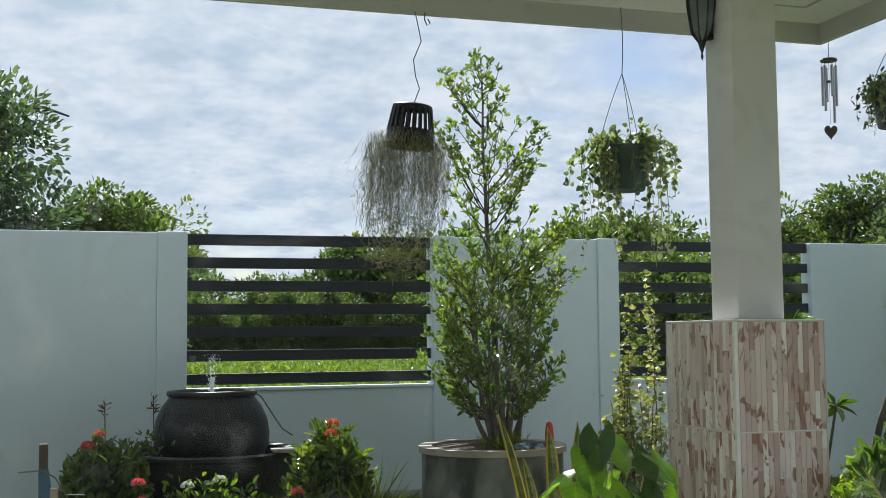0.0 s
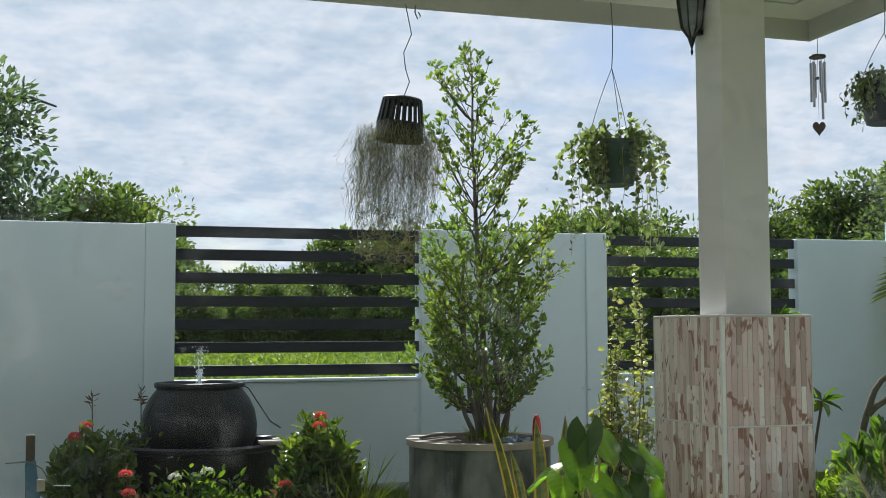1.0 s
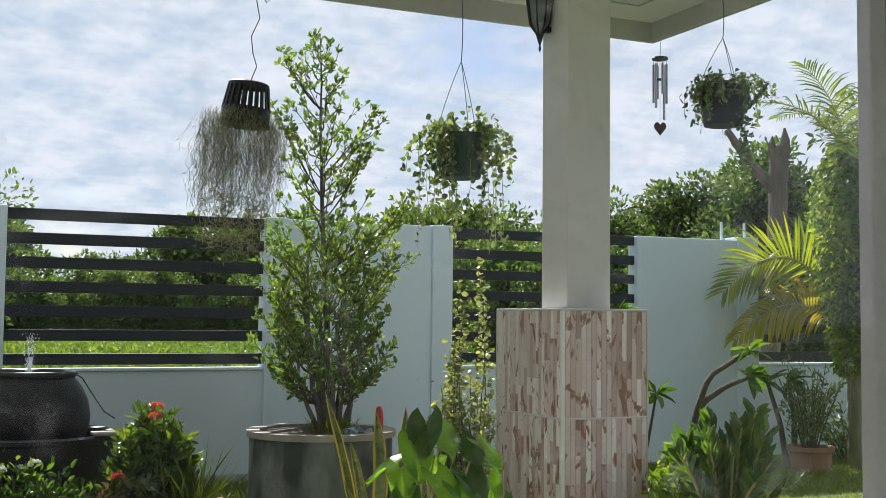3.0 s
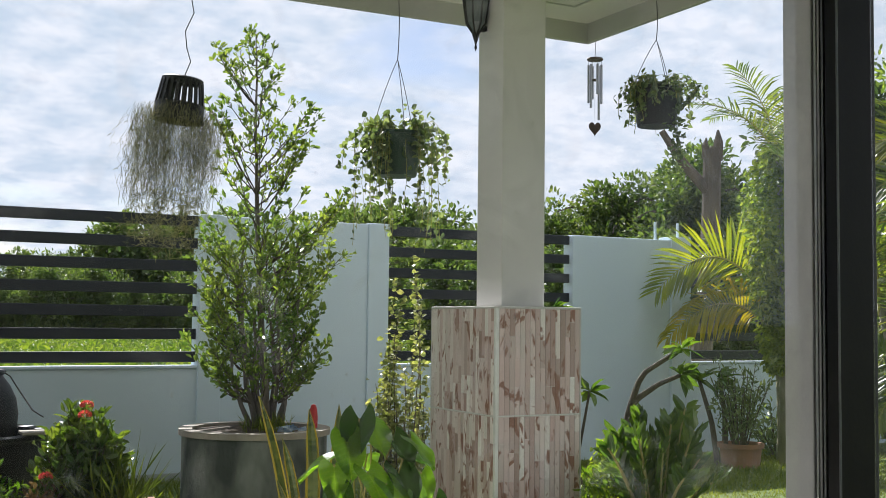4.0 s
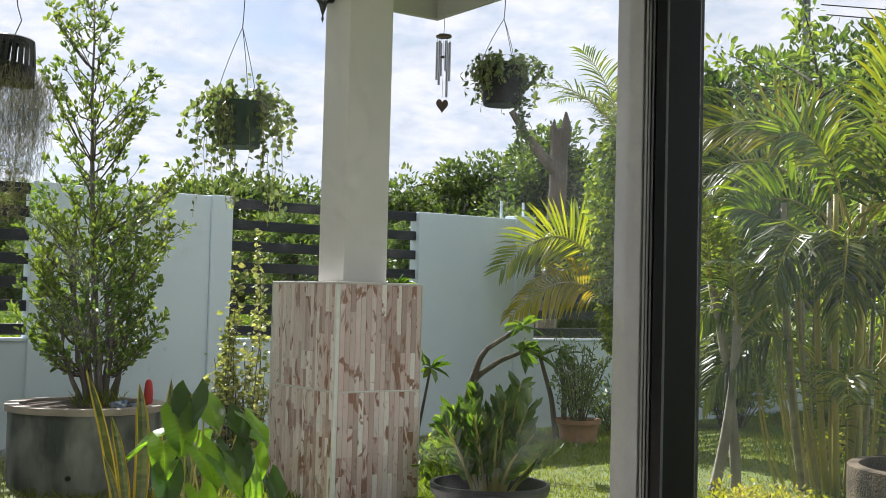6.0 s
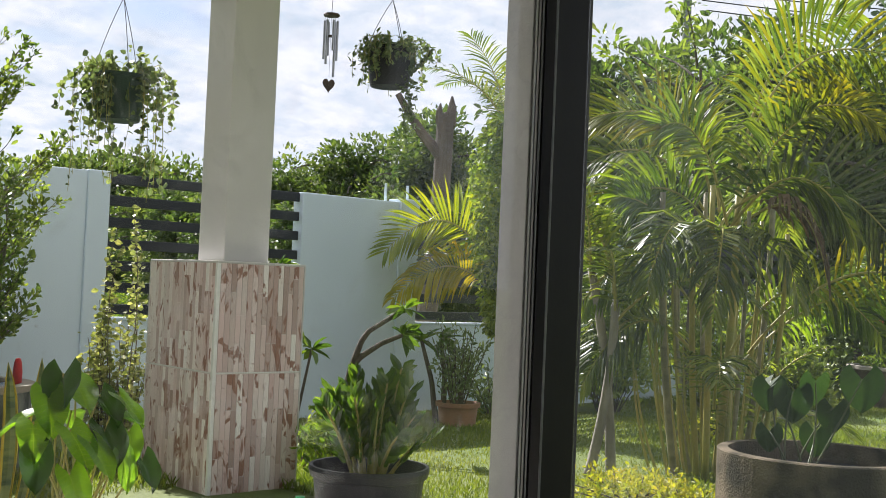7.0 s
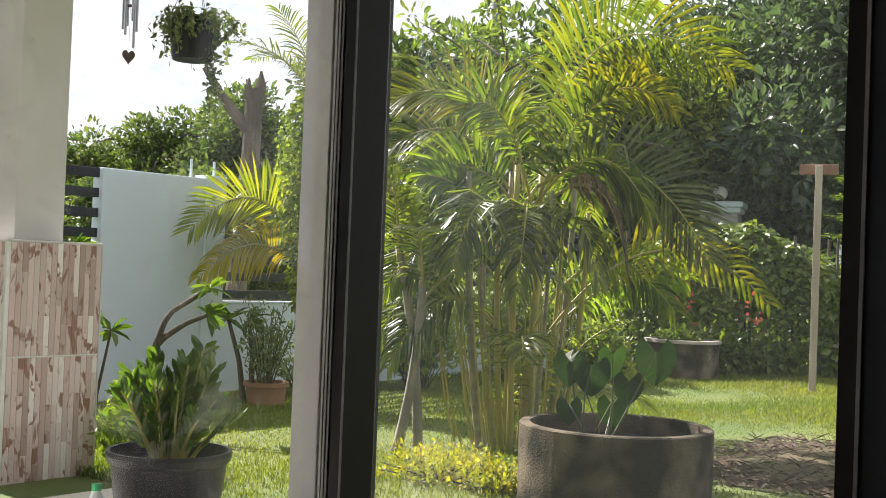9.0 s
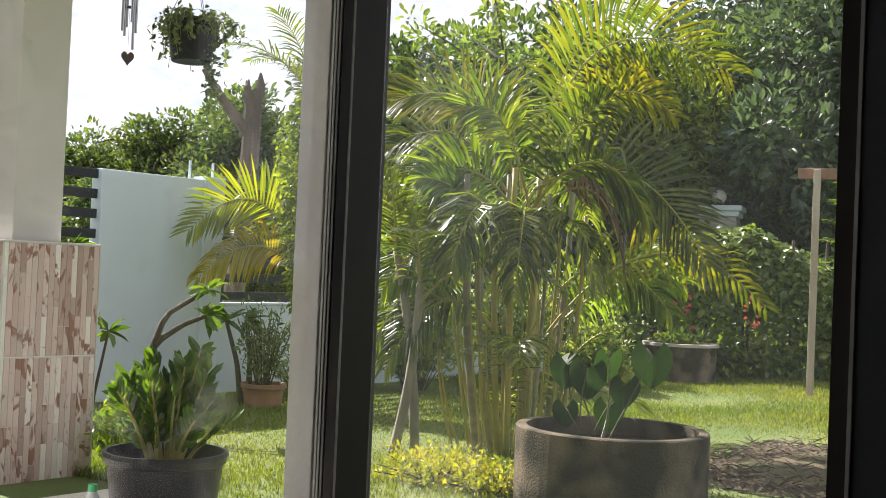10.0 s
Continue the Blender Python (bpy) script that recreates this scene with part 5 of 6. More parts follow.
def frangipani(at, stems, label, rosette=0.10, thick=0.027):
    t = thing("frangipani", label, "tree", at)
    for pts in stems:
        pts = np.array(pts)
        q = np.linspace(0, len(pts) - 1, 12)
        p = np.stack([np.interp(q, range(len(pts)), pts[:, c]) for c in range(3)], 1)
        part("branch", Geo().tube(p, np.linspace(thick, thick * 0.55, 12), 8), BARK, t, smooth=True)
        n = 13
        d = unit(rand_dirs(n, -0.7, 0.8))
        part("leaves", Geo().leaves(np.repeat(p[-1:], n, 0), d, unit(rand_dirs(n, 0.4, 1)), rng.uniform(0.7, 1.2, n) * rosette * 1.5, rosette * 0.55, 0.15, 0.35), LEAF_ZZ, t)
    return t


frangipani((4.85, 6.55, 0), [[(0, 0, 0), (0.05, -0.05, 0.45), (0.08, -0.08, 0.61), (0.13, -0.12, 0.79), (0.26, -0.2, 0.89), (0.35, -0.28, 0.97)], [(0.08, -0.08, 0.58), (0.12, -0.1, 0.63), (0.23, -0.19, 0.73), (0.34, -0.28, 0.79)]], "bare-stemmed frangipani with leaf rosettes by the wall")
frangipani((6.50, 7.40, 0), [[(0, 0, 0), (-0.04, 0.03, 0.35), (-0.11, 0.10, 0.68)], [(0.05, -0.03, 0), (0.05, -0.03, 0.4), (0.01, -0.01, 0.70)]], "two pale frangipani stems with leaf rosettes", 0.12)
frangipani((4.20, 5.95, 0), [[(0, 0, 0), (-0.06, 0.02, 0.3), (-0.02, -0.05, 0.72)], [(0.03, 0.35, 0), (0.03, 0.36, 0.7), (0, 0.38, 1.22)]], "young frangipani with leaf rosettes behind the plinth", 0.09, 0.013)

tp = thing("terracotta_pot", "low terracotta pot on the lawn near the wall", "plant pot", (6.56, 7.2, 0))
part("wall", Geo().lathe([(0.001, 0), (0.15, 0), (0.165, 0.15), (0.185, 0.155), (0.187, 0.19), (0.168, 0.19), (0.16, 0.15), (0.001, 0.15)], 40), TERRACOTTA, tp)
bush("potted_shrub", "grey-green upright shrub in the terracotta pot", (6.56, 7.2, 0.15), 0.26, 0.80, 900, 0.06, LEAF_VINE, 26, ratio=0.3)
bush("bedding_plant", "grey-green low shrub by the wall", (7.25, 7.5, 0), 0.28, 0.5, 500, 0.06, LEAF_VINE, 26, ratio=0.35)


# ---- palms ----
def frond_mesh(L, e0, e1, n, leaf, droop=0.35, w=0.024, vee=0.35, gap=0.12):
    """A feather frond along +x: bowed rachis with two rows of narrow leaflets."""
    u = np.linspace(0, 1, 18)
    ang = np.radians(e0 + (e1 - e0) * u ** 1.2)
    p = np.concatenate([[[0, 0, 0]], np.cumsum(np.stack([np.cos(ang), 0 * u, np.sin(ang)], 1)[:-1] * (L / 17), 0)])
    t = unit(np.gradient(p, axis=0))
    g = Geo()
    v = np.linspace(gap, 0.99, n)
    at = lambda arr: np.stack([np.interp(v, u, arr[:, c]) for c in range(3)], 1)
    P, T = at(p), at(t)
    up = np.stack([-T[:, 2], 0 * v, T[:, 0]], 1)
    for sgn in (-1, 1):
        sw = np.interp(v, [gap, 0.6, 1], [0.35, 0.65, 1.3])[:, None]
        jit = rng.normal(0, 0.09, (n, 3))
        way = unit(T * sw + np.array([0, sgn, 0]) + up * vee + jit)
        LL = leaf * np.interp(v, [gap, 0.3, 0.65, 1], [0.65, 1, 0.95, 0.4]) * rng.uniform(0.85, 1.1, n)
        # two joined lengths, the outer one hanging more
        mid = P + way * LL[:, None] * 0.5 + (0, 0, 0)
        nor = unit(np.cross(way, T) * sgn + rng.normal(0, 0.25, (n, 3)))
        side = unit(np.cross(way, nor))
        w2 = unit(way + np.array([0, 0, -droop])); w3 = unit(way + np.array([0, 0, -2.4 * droop]))
        a = P; b = a + way * LL[:, None] * 0.3; c = b + w2 * LL[:, None] * 0.4; d = c + w3 * LL[:, None] * 0.33
        hw = w * 0.5
        verts = np.stack([a - side * hw * 0.4, a + side * hw * 0.4, b - side * hw, b + side * hw, c - side * hw * 0.85, c + side * hw * 0.85, d], 1)
        base = g.n
        g.v.append(verts.reshape(-1, 3)); g.n += 7 * n
        for i in range(base, base + 7 * n, 7):
            g.f += [[i, i + 1, i + 3, i + 2], [i + 2, i + 3, i + 5, i + 4], [i + 4, i + 5, i + 6]]
    r = Geo().tube(p, np.linspace(0.013, 0.003, 18), 5)
    return g.mesh("leaflets"), r.mesh("rachis")


def bow_frond(palm, p0, p1, p2, leaf, leaf_mat, n=34, roll=0.0, droop=0.35, w=0.024, vee=0.25, gap=0.22, sweep=0.75, ragged=0.07, thick=0.011):
    """One feather frond on a bowed rachis through three points, its blade turned about the rachis by roll degrees."""
    p0, p1, p2 = (np.asarray(q, float) for q in (p0, p1, p2))
    u = np.linspace(0, 1, 22)[:, None]
    p = p0 * (1 - u) ** 2 + 2 * p1 * u * (1 - u) + p2 * u * u
    t = unit(np.gradient(p, axis=0))
    v = np.linspace(gap, 0.995, n)
    at = lambda arr: np.stack([np.interp(v, u[:, 0], arr[:, c]) for c in range(3)], 1)
    P, T = at(p), unit(at(t))
    s0 = unit(np.cross(T, (0, 0, 1.0)) + 1e-6); u0 = np.cross(s0, T)
    a = radians(roll)
    S, U = math.cos(a) * s0 + math.sin(a) * u0, -math.sin(a) * s0 + math.cos(a) * u0
    g = Geo()
    for sgn in (-1, 1):
        sw = np.interp(v, [gap, 0.6, 1], [0.45, 0.8, 2.2])[:, None] * sweep
        way = unit(T * sw + S * sgn + U * vee + rng.normal(0, ragged, (n, 3)))
        LL = (leaf * np.interp(v, [gap, gap + 0.15, 0.7, 1], [0.6, 1, 0.92, 0.42]) * rng.uniform(0.88, 1.08, n))[:, None]
        side = unit(np.cross(way, unit(np.cross(T, S) + rng.normal(0, 0.3, (n, 3)))))
        fall = np.clip(droop * rng.uniform(0.6, 1.5, (n, 1)), 0, 3)
        w2, w3 = unit(way - fall * (0, 0, 1)), unit(way - 2.6 * fall * (0, 0, 1))
        b = P + way * LL * 0.32; c = b + w2 * LL * 0.38; d = c + w3 * LL * 0.32
        hw = w * 0.5 * rng.uniform(0.85, 1.15, (n, 1))
        fold = unit(np.cross(side, way)) * hw * 0.35
        verts = np.stack([P - side * hw * 0.35, P + side * hw * 0.35, b - side * hw, b - fold, b + side * hw, c - side * hw * 0.85, c - fold, c + side * hw * 0.85, d], 1)
        base = g.n
        g.v.append(verts.reshape(-1, 3)); g.n += 9 * n
        for i in range(base, base + 9 * n, 9):
            g.f += [[i, i + 3, i + 2], [i, i + 1, i + 3], [i + 1, i + 4, i + 3], [i + 2, i + 3, i + 6, i + 5], [i + 3, i + 4, i + 7, i + 6], [i + 5, i + 6, i + 8], [i + 6, i + 7, i + 8]]
    f = part("frond", g, leaf_mat, palm)
    part("rachis", Geo().tube(p, np.linspace(thick, 0.0025, 22), 6), PALM_GREEN, f)
    return f


FRONDS = [frond_mesh(1.45, 74, -12, 36, 0.42, 0.30, 0.021), frond_mesh(1.25, 60, -50, 33, 0.40, 0.45, 0.021), frond_mesh(1.35, 82, 30, 34, 0.44, 0.22, 0.021), frond_mesh(1.1, 35, -60, 30, 0.38, 0.5, 0.021), frond_mesh(0.9, 70, -5, 26, 0.30, 0.35, 0.018)]


def add_frond(palm, kind, at, head, leaf_mat, s=1.0, tilt=0.0, roll=0.0):
    lm, rm = FRONDS[kind]
    key = (kind, leaf_mat.name)
    if key not in frond_cache:
        frond_cache[key] = lm.copy(); frond_cache[key].materials.clear(); frond_cache[key].materials.append(leaf_mat)
    m = pose(*at, 0, 0, head) @ pose(0, 0, 0, roll, tilt, 0) @ Matrix.Diagonal((s, s, s, 1))
    f = part("frond", frond_cache[key], leaf_mat, palm); f.matrix_local = m
    r = part("rachis", rm, PALM_GREEN, f)
    return f


frond_cache = {}


def areca():
    D, B = LEAF_PALM_D, LEAF_PALM_B
    palm = thing("areca_palm", "tall clump of areca palm with green and yellowing fronds", "palm", (6.35, 4.52, 0))
    for i in range(13):
        a = i * 2.4; r = 0.04 + 0.26 * math.sqrt(i / 13)
        b = np.array([r * math.cos(a), r * math.sin(a), -0.05]); h = rng.uniform(1.25, 1.95)
        top = b + np.array([math.cos(a) * 0.16, math.sin(a) * 0.16, h])
        thick = rng.uniform(0.016, 0.034)
        c = part("cane", Geo().tube(arc(b, top, 0.04, 10, (math.cos(a), math.sin(a), 0)), np.linspace(thick, thick * 0.75, 10), 9), PALM_STEM if i % 2 else PALM_GREEN, palm, smooth=True)
    # fronds by side (sx), height and nearness to the house (sy)
    q = lambda sx, z, near=0.0: (0.59 * sx - 0.81 * near, -0.81 * sx - 0.59 * near, z)
    Y, G = LEAF_PALM_Y, LEAF_PALM
    rows = [
        (q(-0.05, 1.75, 0.1), q(-0.2, 2.5, 0.15), q(-0.85, 2.25, 0.2), 0.48, Y, 55, 0.15),
        (q(-0.1, 1.7), q(-0.45, 2.35, -0.1), q(-0.95, 1.95, -0.2), 0.45, G, 60, 0.25),
        (q(0.1, 1.8, 0.1), q(0.30, 3.15, 0.1), q(1.30, 2.55, 0.0), 0.50, Y, 62, 0.2),
        (q(0.12, 1.85, 0.2), q(0.5, 2.6, 0.3), q(0.92, 2.2, 0.35), 0.32, Y, 50, 0.35),
        (q(0.08, 1.7, 0.25), q(0.68, 2.15, 0.4), q(1.14, 1.28, 0.45), 0.44, D, 78, 0.12),
        (q(0.05, 1.55, 0.2), q(0.45, 2.2, 0.5), q(0.75, 1.55, 0.6), 0.42, G, 40, 0.6),
        (q(0.0, 1.4, 0.2), q(0.05, 1.85, 0.6), q(-0.02, 1.05, 0.8), 0.40, G, 10, 0.7),
        (q(-0.05, 1.35, 0.15), q(-0.25, 1.9, 0.5), q(-0.4, 1.2, 0.75), 0.42, G, 20, 0.6),
        (q(0.0, 1.5, 0.1), q(-0.35, 2.1, 0.1), q(-0.72, 1.6, 0.2), 0.44, B, 65, 0.25),
        (q(0.05, 1.6, 0.1), q(-0.15, 2.45, 0.2), q(-0.42, 2.15, 0.3), 0.42, B, 60, 0.2),
        (q(0.2, 0.8, 0.2), q(0.85, 1.75, 0.2), q(1.58, 1.02, 0.1), 0.30, Y, 65, 0.3),
        (q(0.1, 0.8), q(0.5, 1.6, -0.1), q(1.02, 0.95, -0.2), 0.40, G, 55, 0.4),
        (q(0.15, 0.7, -0.1), q(0.7, 1.35, -0.2), q(1.1, 1.15, -0.3), 0.38, B, 50, 0.4),
        (q(0.1, 1.9, -0.2), q(0.25, 3.0, -0.3), q(0.85, 3.1, -0.5), 0.46, G, 55, 0.2),
        (q(-0.1, 1.0, 0.1), q(-0.45, 1.65, 0.2), q(-0.85, 1.05, 0.3), 0.42, B, 55, 0.35),
        (q(-0.1, 1.2), q(-0.55, 1.5, -0.1), q(-0.95, 0.65, 0.0), 0.42, G, 60, 0.3),
        (q(-0.15, 0.8, 0.1), q(-0.5, 1.25, 0.3), q(-0.8, 0.55, 0.4), 0.36, G, 40, 0.5),
        (q(0.0, 1.7, -0.1), q(-0.1, 2.6, -0.4), q(-0.35, 2.5, -0.8), 0.46, G, 30, 0.4),
        (q(0.0, 1.6, -0.2), q(0.3, 2.2, -0.6), q(0.5, 1.6, -1.0), 0.44, G, 20, 0.5),
        (q(0.0, 1.3, -0.2), q(-0.3, 1.9, -0.6), q(-0.6, 1.4, -0.9), 0.44, B, 25, 0.5),
        (q(0.05, 1.5, 0.2), q(0.25, 2.15, 0.35), q(0.5, 2.25, 0.45), 0.36, G, 45, 0.3),
        (q(0.1, 1.35, 0.2), q(0.35, 1.75, 0.5), q(0.45, 1.15, 0.7), 0.38, G, 20, 0.65),
        (q(0.15, 1.6, 0.3), q(0.5, 1.95, 0.5), q(0.62, 1.25, 0.6), 0.30, LEAF_DRY, 30, 0.9),
        (q(-0.15, 1.35, 0.1), q(-0.35, 1.75, 0.2), q(-0.62, 1.75, 0.3), 0.36, B, 50, 0.3),
    ]
    for a0, a1, a2, ln, m, roll, dr in rows:
        bow_frond(palm, a0, a1, a2, ln, m, 32 if ln > 0.35 else 26, roll, dr)
    for i in range(26):
        a = rng.uniform(0, 6.28); r = 0.38 * math.sqrt(rng.uniform(0.02, 1)); h = rng.uniform(0.5, 1.3); q = rng.uniform(0.05, 0.3)
        b = np.array([r * math.cos(a), r * math.sin(a), -0.05])
        part("cane", Geo().tube(arc(b, b + (q * math.cos(a), q * math.sin(a), h), 0.03, 7, (math.cos(a), math.sin(a), 0)), np.linspace(0.011, 0.006, 7), 6), PALM_GREEN, palm)
    for i in range(6):
        a = rng.uniform(0, 360); r = rng.uniform(0.1, 0.42)
        add_frond(palm, 3 + i % 2, (r * math.cos(radians(a)), r * math.sin(radians(a)), rng.uniform(0.0, 0.55)), a, LEAF_PALM, rng.uniform(0.7, 0.95), rng.uniform(-30, -5))
    for dx, dy, h, lean in ((-0.62, 0.30, 1.3, 0.12), (-0.78, 0.36, 1.1, -0.1)):
        part("cane", Geo().tube(arc((dx, dy, -0.05), (dx - lean, dy + lean, h), 0.05, 10, (0.6, -0.4, 0)), np.linspace(0.034, 0.026, 10), 10), BARK_PALE, palm, "pale grey ringed stem", smooth=True)
        for j in range(5):
            add_frond(palm, (j * 2) % 5, (dx - lean, dy + lean, h - 0.05 * j), j * 78 + 60, LEAF_PALM if j else LEAF_PALM_Y, 0.85, rng.uniform(-5, 12))


areca()


def wall_palm():
    palm = thing("young_palm", "young palm with yellow-green arching fronds near the wall", "palm", (7.1, 7.30, 0))
    part("cane", Geo().tube(arc((0, 0, -0.05), (-0.05, 0, 1.05), 0.03, 8, (1, 0, 0)), np.linspace(0.05, 0.035, 8), 10), PALM_STEM, palm, smooth=True)
    q = lambda sx, z, near=0.0: (0.72 * sx - 0.69 * near, -0.69 * sx - 0.72 * near, z)
    for a0, a1, a2, ln, m, roll, dr in (
        (q(0.0, 1.05), q(-0.40, 2.15, 0.05), q(-1.02, 1.42, 0.1), 0.42, LEAF_PALM_YG, 80, 0.12),
        (q(-0.02, 1.0, 0.05), q(-0.40, 1.62, 0.15), q(-0.92, 1.02, 0.2), 0.38, LEAF_PALM_YB, 70, 0.7),
        (q(0.0, 1.0, -0.1), q(-0.4, 1.75, -0.2), q(-0.8, 1.2, -0.3), 0.40, LEAF_PALM, 45, 0.4),
        (q(0.0, 1.0), q(-0.2, 1.9, -0.1), q(-0.55, 1.8, -0.2), 0.42, LEAF_PALM, 60, 0.2),
        (q(0.05, 1.0), q(0.4, 2.0, 0.1), q(0.95, 1.6, 0.1), 0.45, LEAF_PALM_B, 70, 0.2),
        (q(0.05, 1.0, -0.1), q(0.3, 1.8, -0.4), q(0.6, 1.3, -0.8), 0.42, LEAF_PALM, 30, 0.4),
        (q(0.0, 0.95, 0.1), q(0.15, 1.5, 0.3), q(0.35, 1.0, 0.55), 0.38, LEAF_PALM, 30, 0.5)):
        bow_frond(palm, a0, a1, a2, ln, m, 34, roll, dr)


wall_palm()


def vine_trunk():
    t = thing("vine_covered_palm", "pale straight palm trunk covered with hanging creeper", "palm", (6.97, 7.12, 0))
    part("trunk", Geo().tube([(0, 0, -0.05), (0.01, 0, 1.2), (-0.03, 0, 2.5)], [0.055, 0.05, 0.045], 14), BARK_PALE, t, smooth=True)
    n = 7500
    z = rng.uniform(0.75, 2.62, n); a = rng.uniform(0, 6.28, n); r = rng.uniform(0.05, 0.30, n) * np.interp(z, [0.75, 1.4, 2.3, 2.62], [0.5, 1.0, 1.2, 0.6])
    pos = np.stack([r * np.cos(a), r * np.sin(a), z], 1)
    part("creeper", Geo().leaves(pos, unit(rand_dirs(n, -1, 0.2)), rand_dirs(n, 0, 1), rng.uniform(0.04, 0.075, n), rng.uniform(0.022, 0.04, n)), LEAF_LIGHT, t, "dense small-leaved green creeper")
    for j, h in enumerate((150, 185, 95, 240, 320, 30)):
        add_frond(t, (0, 2, 0, 1, 0, 2)[j], (-0.03, 0, 2.42), h, LEAF_PALM, 0.72, 4, 0)


vine_trunk()

# ---- concrete ring pond with big leaves ----
pond = ring_tub("ring_pond", 0.49, 0.42, (5.31, 3.13, -0.02), "rough stained concrete well ring used as a pond", "planter", wall=0.055, soil=0.05, wob=0.006, material=CONCRETE_RING)
part("water", Geo().lathe([(0.437, 0.32), (0.001, 0.32)], 40), GLAZE, pond, "dark still water")
lotus = [broad_leaf(0.13, 0.17, 0.03, 0.45, 0.02).mesh("leaf", True), broad_leaf(0.14, 0.18, 0.02, 0.4, 0.02).mesh("leaf", True)]
leafy_clump("lotus_plant", "broad dark green leaves on stalks rising from the pond", (5.20, 3.18, 0.29), [(0.0, 0.17, 0.42, 205, 66, 1.0), (0.05, 0.07, 0.40, 222, 72, 1.1), (0.24, -0.19, 0.48, 215, 68, 1.25), (0.17, -0.08, 0.33, 200, 62, 0.9), (-0.04, 0.14, 0.20, 215, 60, 0.8), (0.13, 0.0, 0.46, 60, 70, 0.9), (0.05, 0.2, 0.44, 150, 40, 0.8), (0.2, 0.03, 0.2, 215, 70, 0.9)], lotus, LEAF_LOTUS, LOTUS_STALK, "water plant", 0.0055, 0.06)
bush("bedding_plant", "lime yellow low bedding shrub under the palm", (5.10, 4.12, -0.02), 0.36, 0.20, 2200, 0.036, LEAF_LIME, 50)
bush("bedding_plant", "lime yellow low bedding shrub under the palm", (5.10, 3.70, -0.02), 0.28, 0.17, 1500, 0.036, LEAF_LIME, 40)
bush("bedding_plant", "small yellow-leaved shrub on the lawn", (7.6, 5.5, 0), 0.22, 0.28, 300, 0.05, LEAF_LIME, 18)

# ---- far side of the garden ----
tpost = thing("timber_post", "weathered timber post with a short cross-piece on the lawn", "post", (12.25, 4.93, -0.02))
part("upright", Geo().box((-0.04, -0.04, 0), (0.04, 0.04, 2.58)), POST_WOOD, tpost, bevel=0.006)
part("crossbar", Geo().box((0.041, -0.21, 2.48), (0.12, 0.21, 2.60)), CROSSBAR, tpost, "reddish brown cross-piece", bevel=0.006)
tpost.matrix_world = pose(12.25, 4.93, -0.02, 0, 0, 22) @ Matrix.Diagonal((0.95, 0.95, 0.95, 1))


def hedge():
    t = thing("vine_arbour", "low arbour covered with dense dark vines and pink flowers", "hedge", (13.9, 6.75, 0))
    fr = Geo()
    for s in np.linspace(-1.3, 1.3, 6):
        for q in (-0.35, 0.35):
            fr.tube([(s * 0.5 + q * 0.85, -s * 0.85 + q * 0.5, 0), (s * 0.5 + q * 0.85, -s * 0.85 + q * 0.5, 1.75)], 0.018, 6)
    part("posts", fr, BARK, t)
    n = 12000
    s = rng.uniform(-1.35, 1.35, n); a = rng.uniform(-0.3, math.pi + 0.3, n)
    top = 0.72 + 1.07 * np.sqrt(np.clip(1 - (s / 1.42) ** 2 * 0.92, 0, 1)) + 0.05 * np.sin(s * 6)
    q = 0.62 * np.cos(a) * (1 + 0.08 * rng.normal(size=n)); z = np.where(np.sin(a) > 0, 0.28 + (top - 0.28) * np.sin(a) ** 0.5, 0.1 + 0.3 * rng.uniform(size=n)) + 0.05 * rng.normal(size=n)
    pos = np.stack([s * 0.5 - q * 0.85, -s * 0.85 - q * 0.5, z], 1)
    way = unit(rand_dirs(n, -1, 0.2) + np.stack([-0.5 * np.cos(a), -0.3 * np.cos(a), 0.2 * np.sin(a)], 1))
    L = rng.uniform(0.07, 0.14, n)
    part("foliage", Geo().leaves(pos, way, unit(rand_dirs(n, 0, 1) + (-0.5, -0.3, 0.5)), L, L * 0.62, 0.15, 0.2), LEAF_ARBOUR, t)
    for c, k in (((-0.95, 0.1, 0.95), 40), ((-0.8, -0.75, 0.85), 22), ((-0.9, 0.95, 0.95), 16)):
        d = rand_dirs(k)
        part("flowers", Geo().leaves(np.array(c) + d * (0.07, 0.07, 0.16), d, rand_dirs(k), 0.05, 0.04), PETAL_RED, t, "loose pink flowers")


LEAF_ARBOUR = mat("dense_vine_leaf", (0.075, 0.125, 0.024), (0.11, 0.16, 0.03), 0.4, 1.2, 20, 0, rand=0.45, trans=0.32, tcol=(2.4, 2.4, 0.6))
hedge()
ht = ring_tub("concrete_planter", 0.43, 0.46, (12.75, 6.75, -0.02), "round grey concrete planter with a pale rim", "planter", lip=0.025, material=CONCRETE_RING)
part("soil", Geo().lathe([(0.37, 0.40), (0.001, 0.42)], 32), SOIL, ht)
bush("bedding_plant", "leafy trailing plants with a red flower in the planter", (12.75, 6.75, 0.36), 0.36, 0.25, 260, 0.09, LEAF_ARBOUR, 20, flowers=1)
ht2 = ring_tub("concrete_planter", 0.40, 0.46, (14.4, 5.35, -0.02), "round grey concrete planter beyond the timber post", "planter", lip=0.025)
part("soil", Geo().lathe([(0.34, 0.40), (0.001, 0.42)], 32), SOIL, ht2)
bush("garden_shrub", "bright leafy shrub beyond the timber post", (14.9, 5.4, 0), 0.75, 1.75, 2600, 0.13, LEAF_ARBOUR, 60)
bush("garden_shrub", "bright leafy shrub beyond the arbour", (16.6, 8.2, 0), 0.9, 1.8, 2400, 0.14, LEAF_ARBOUR, 60)


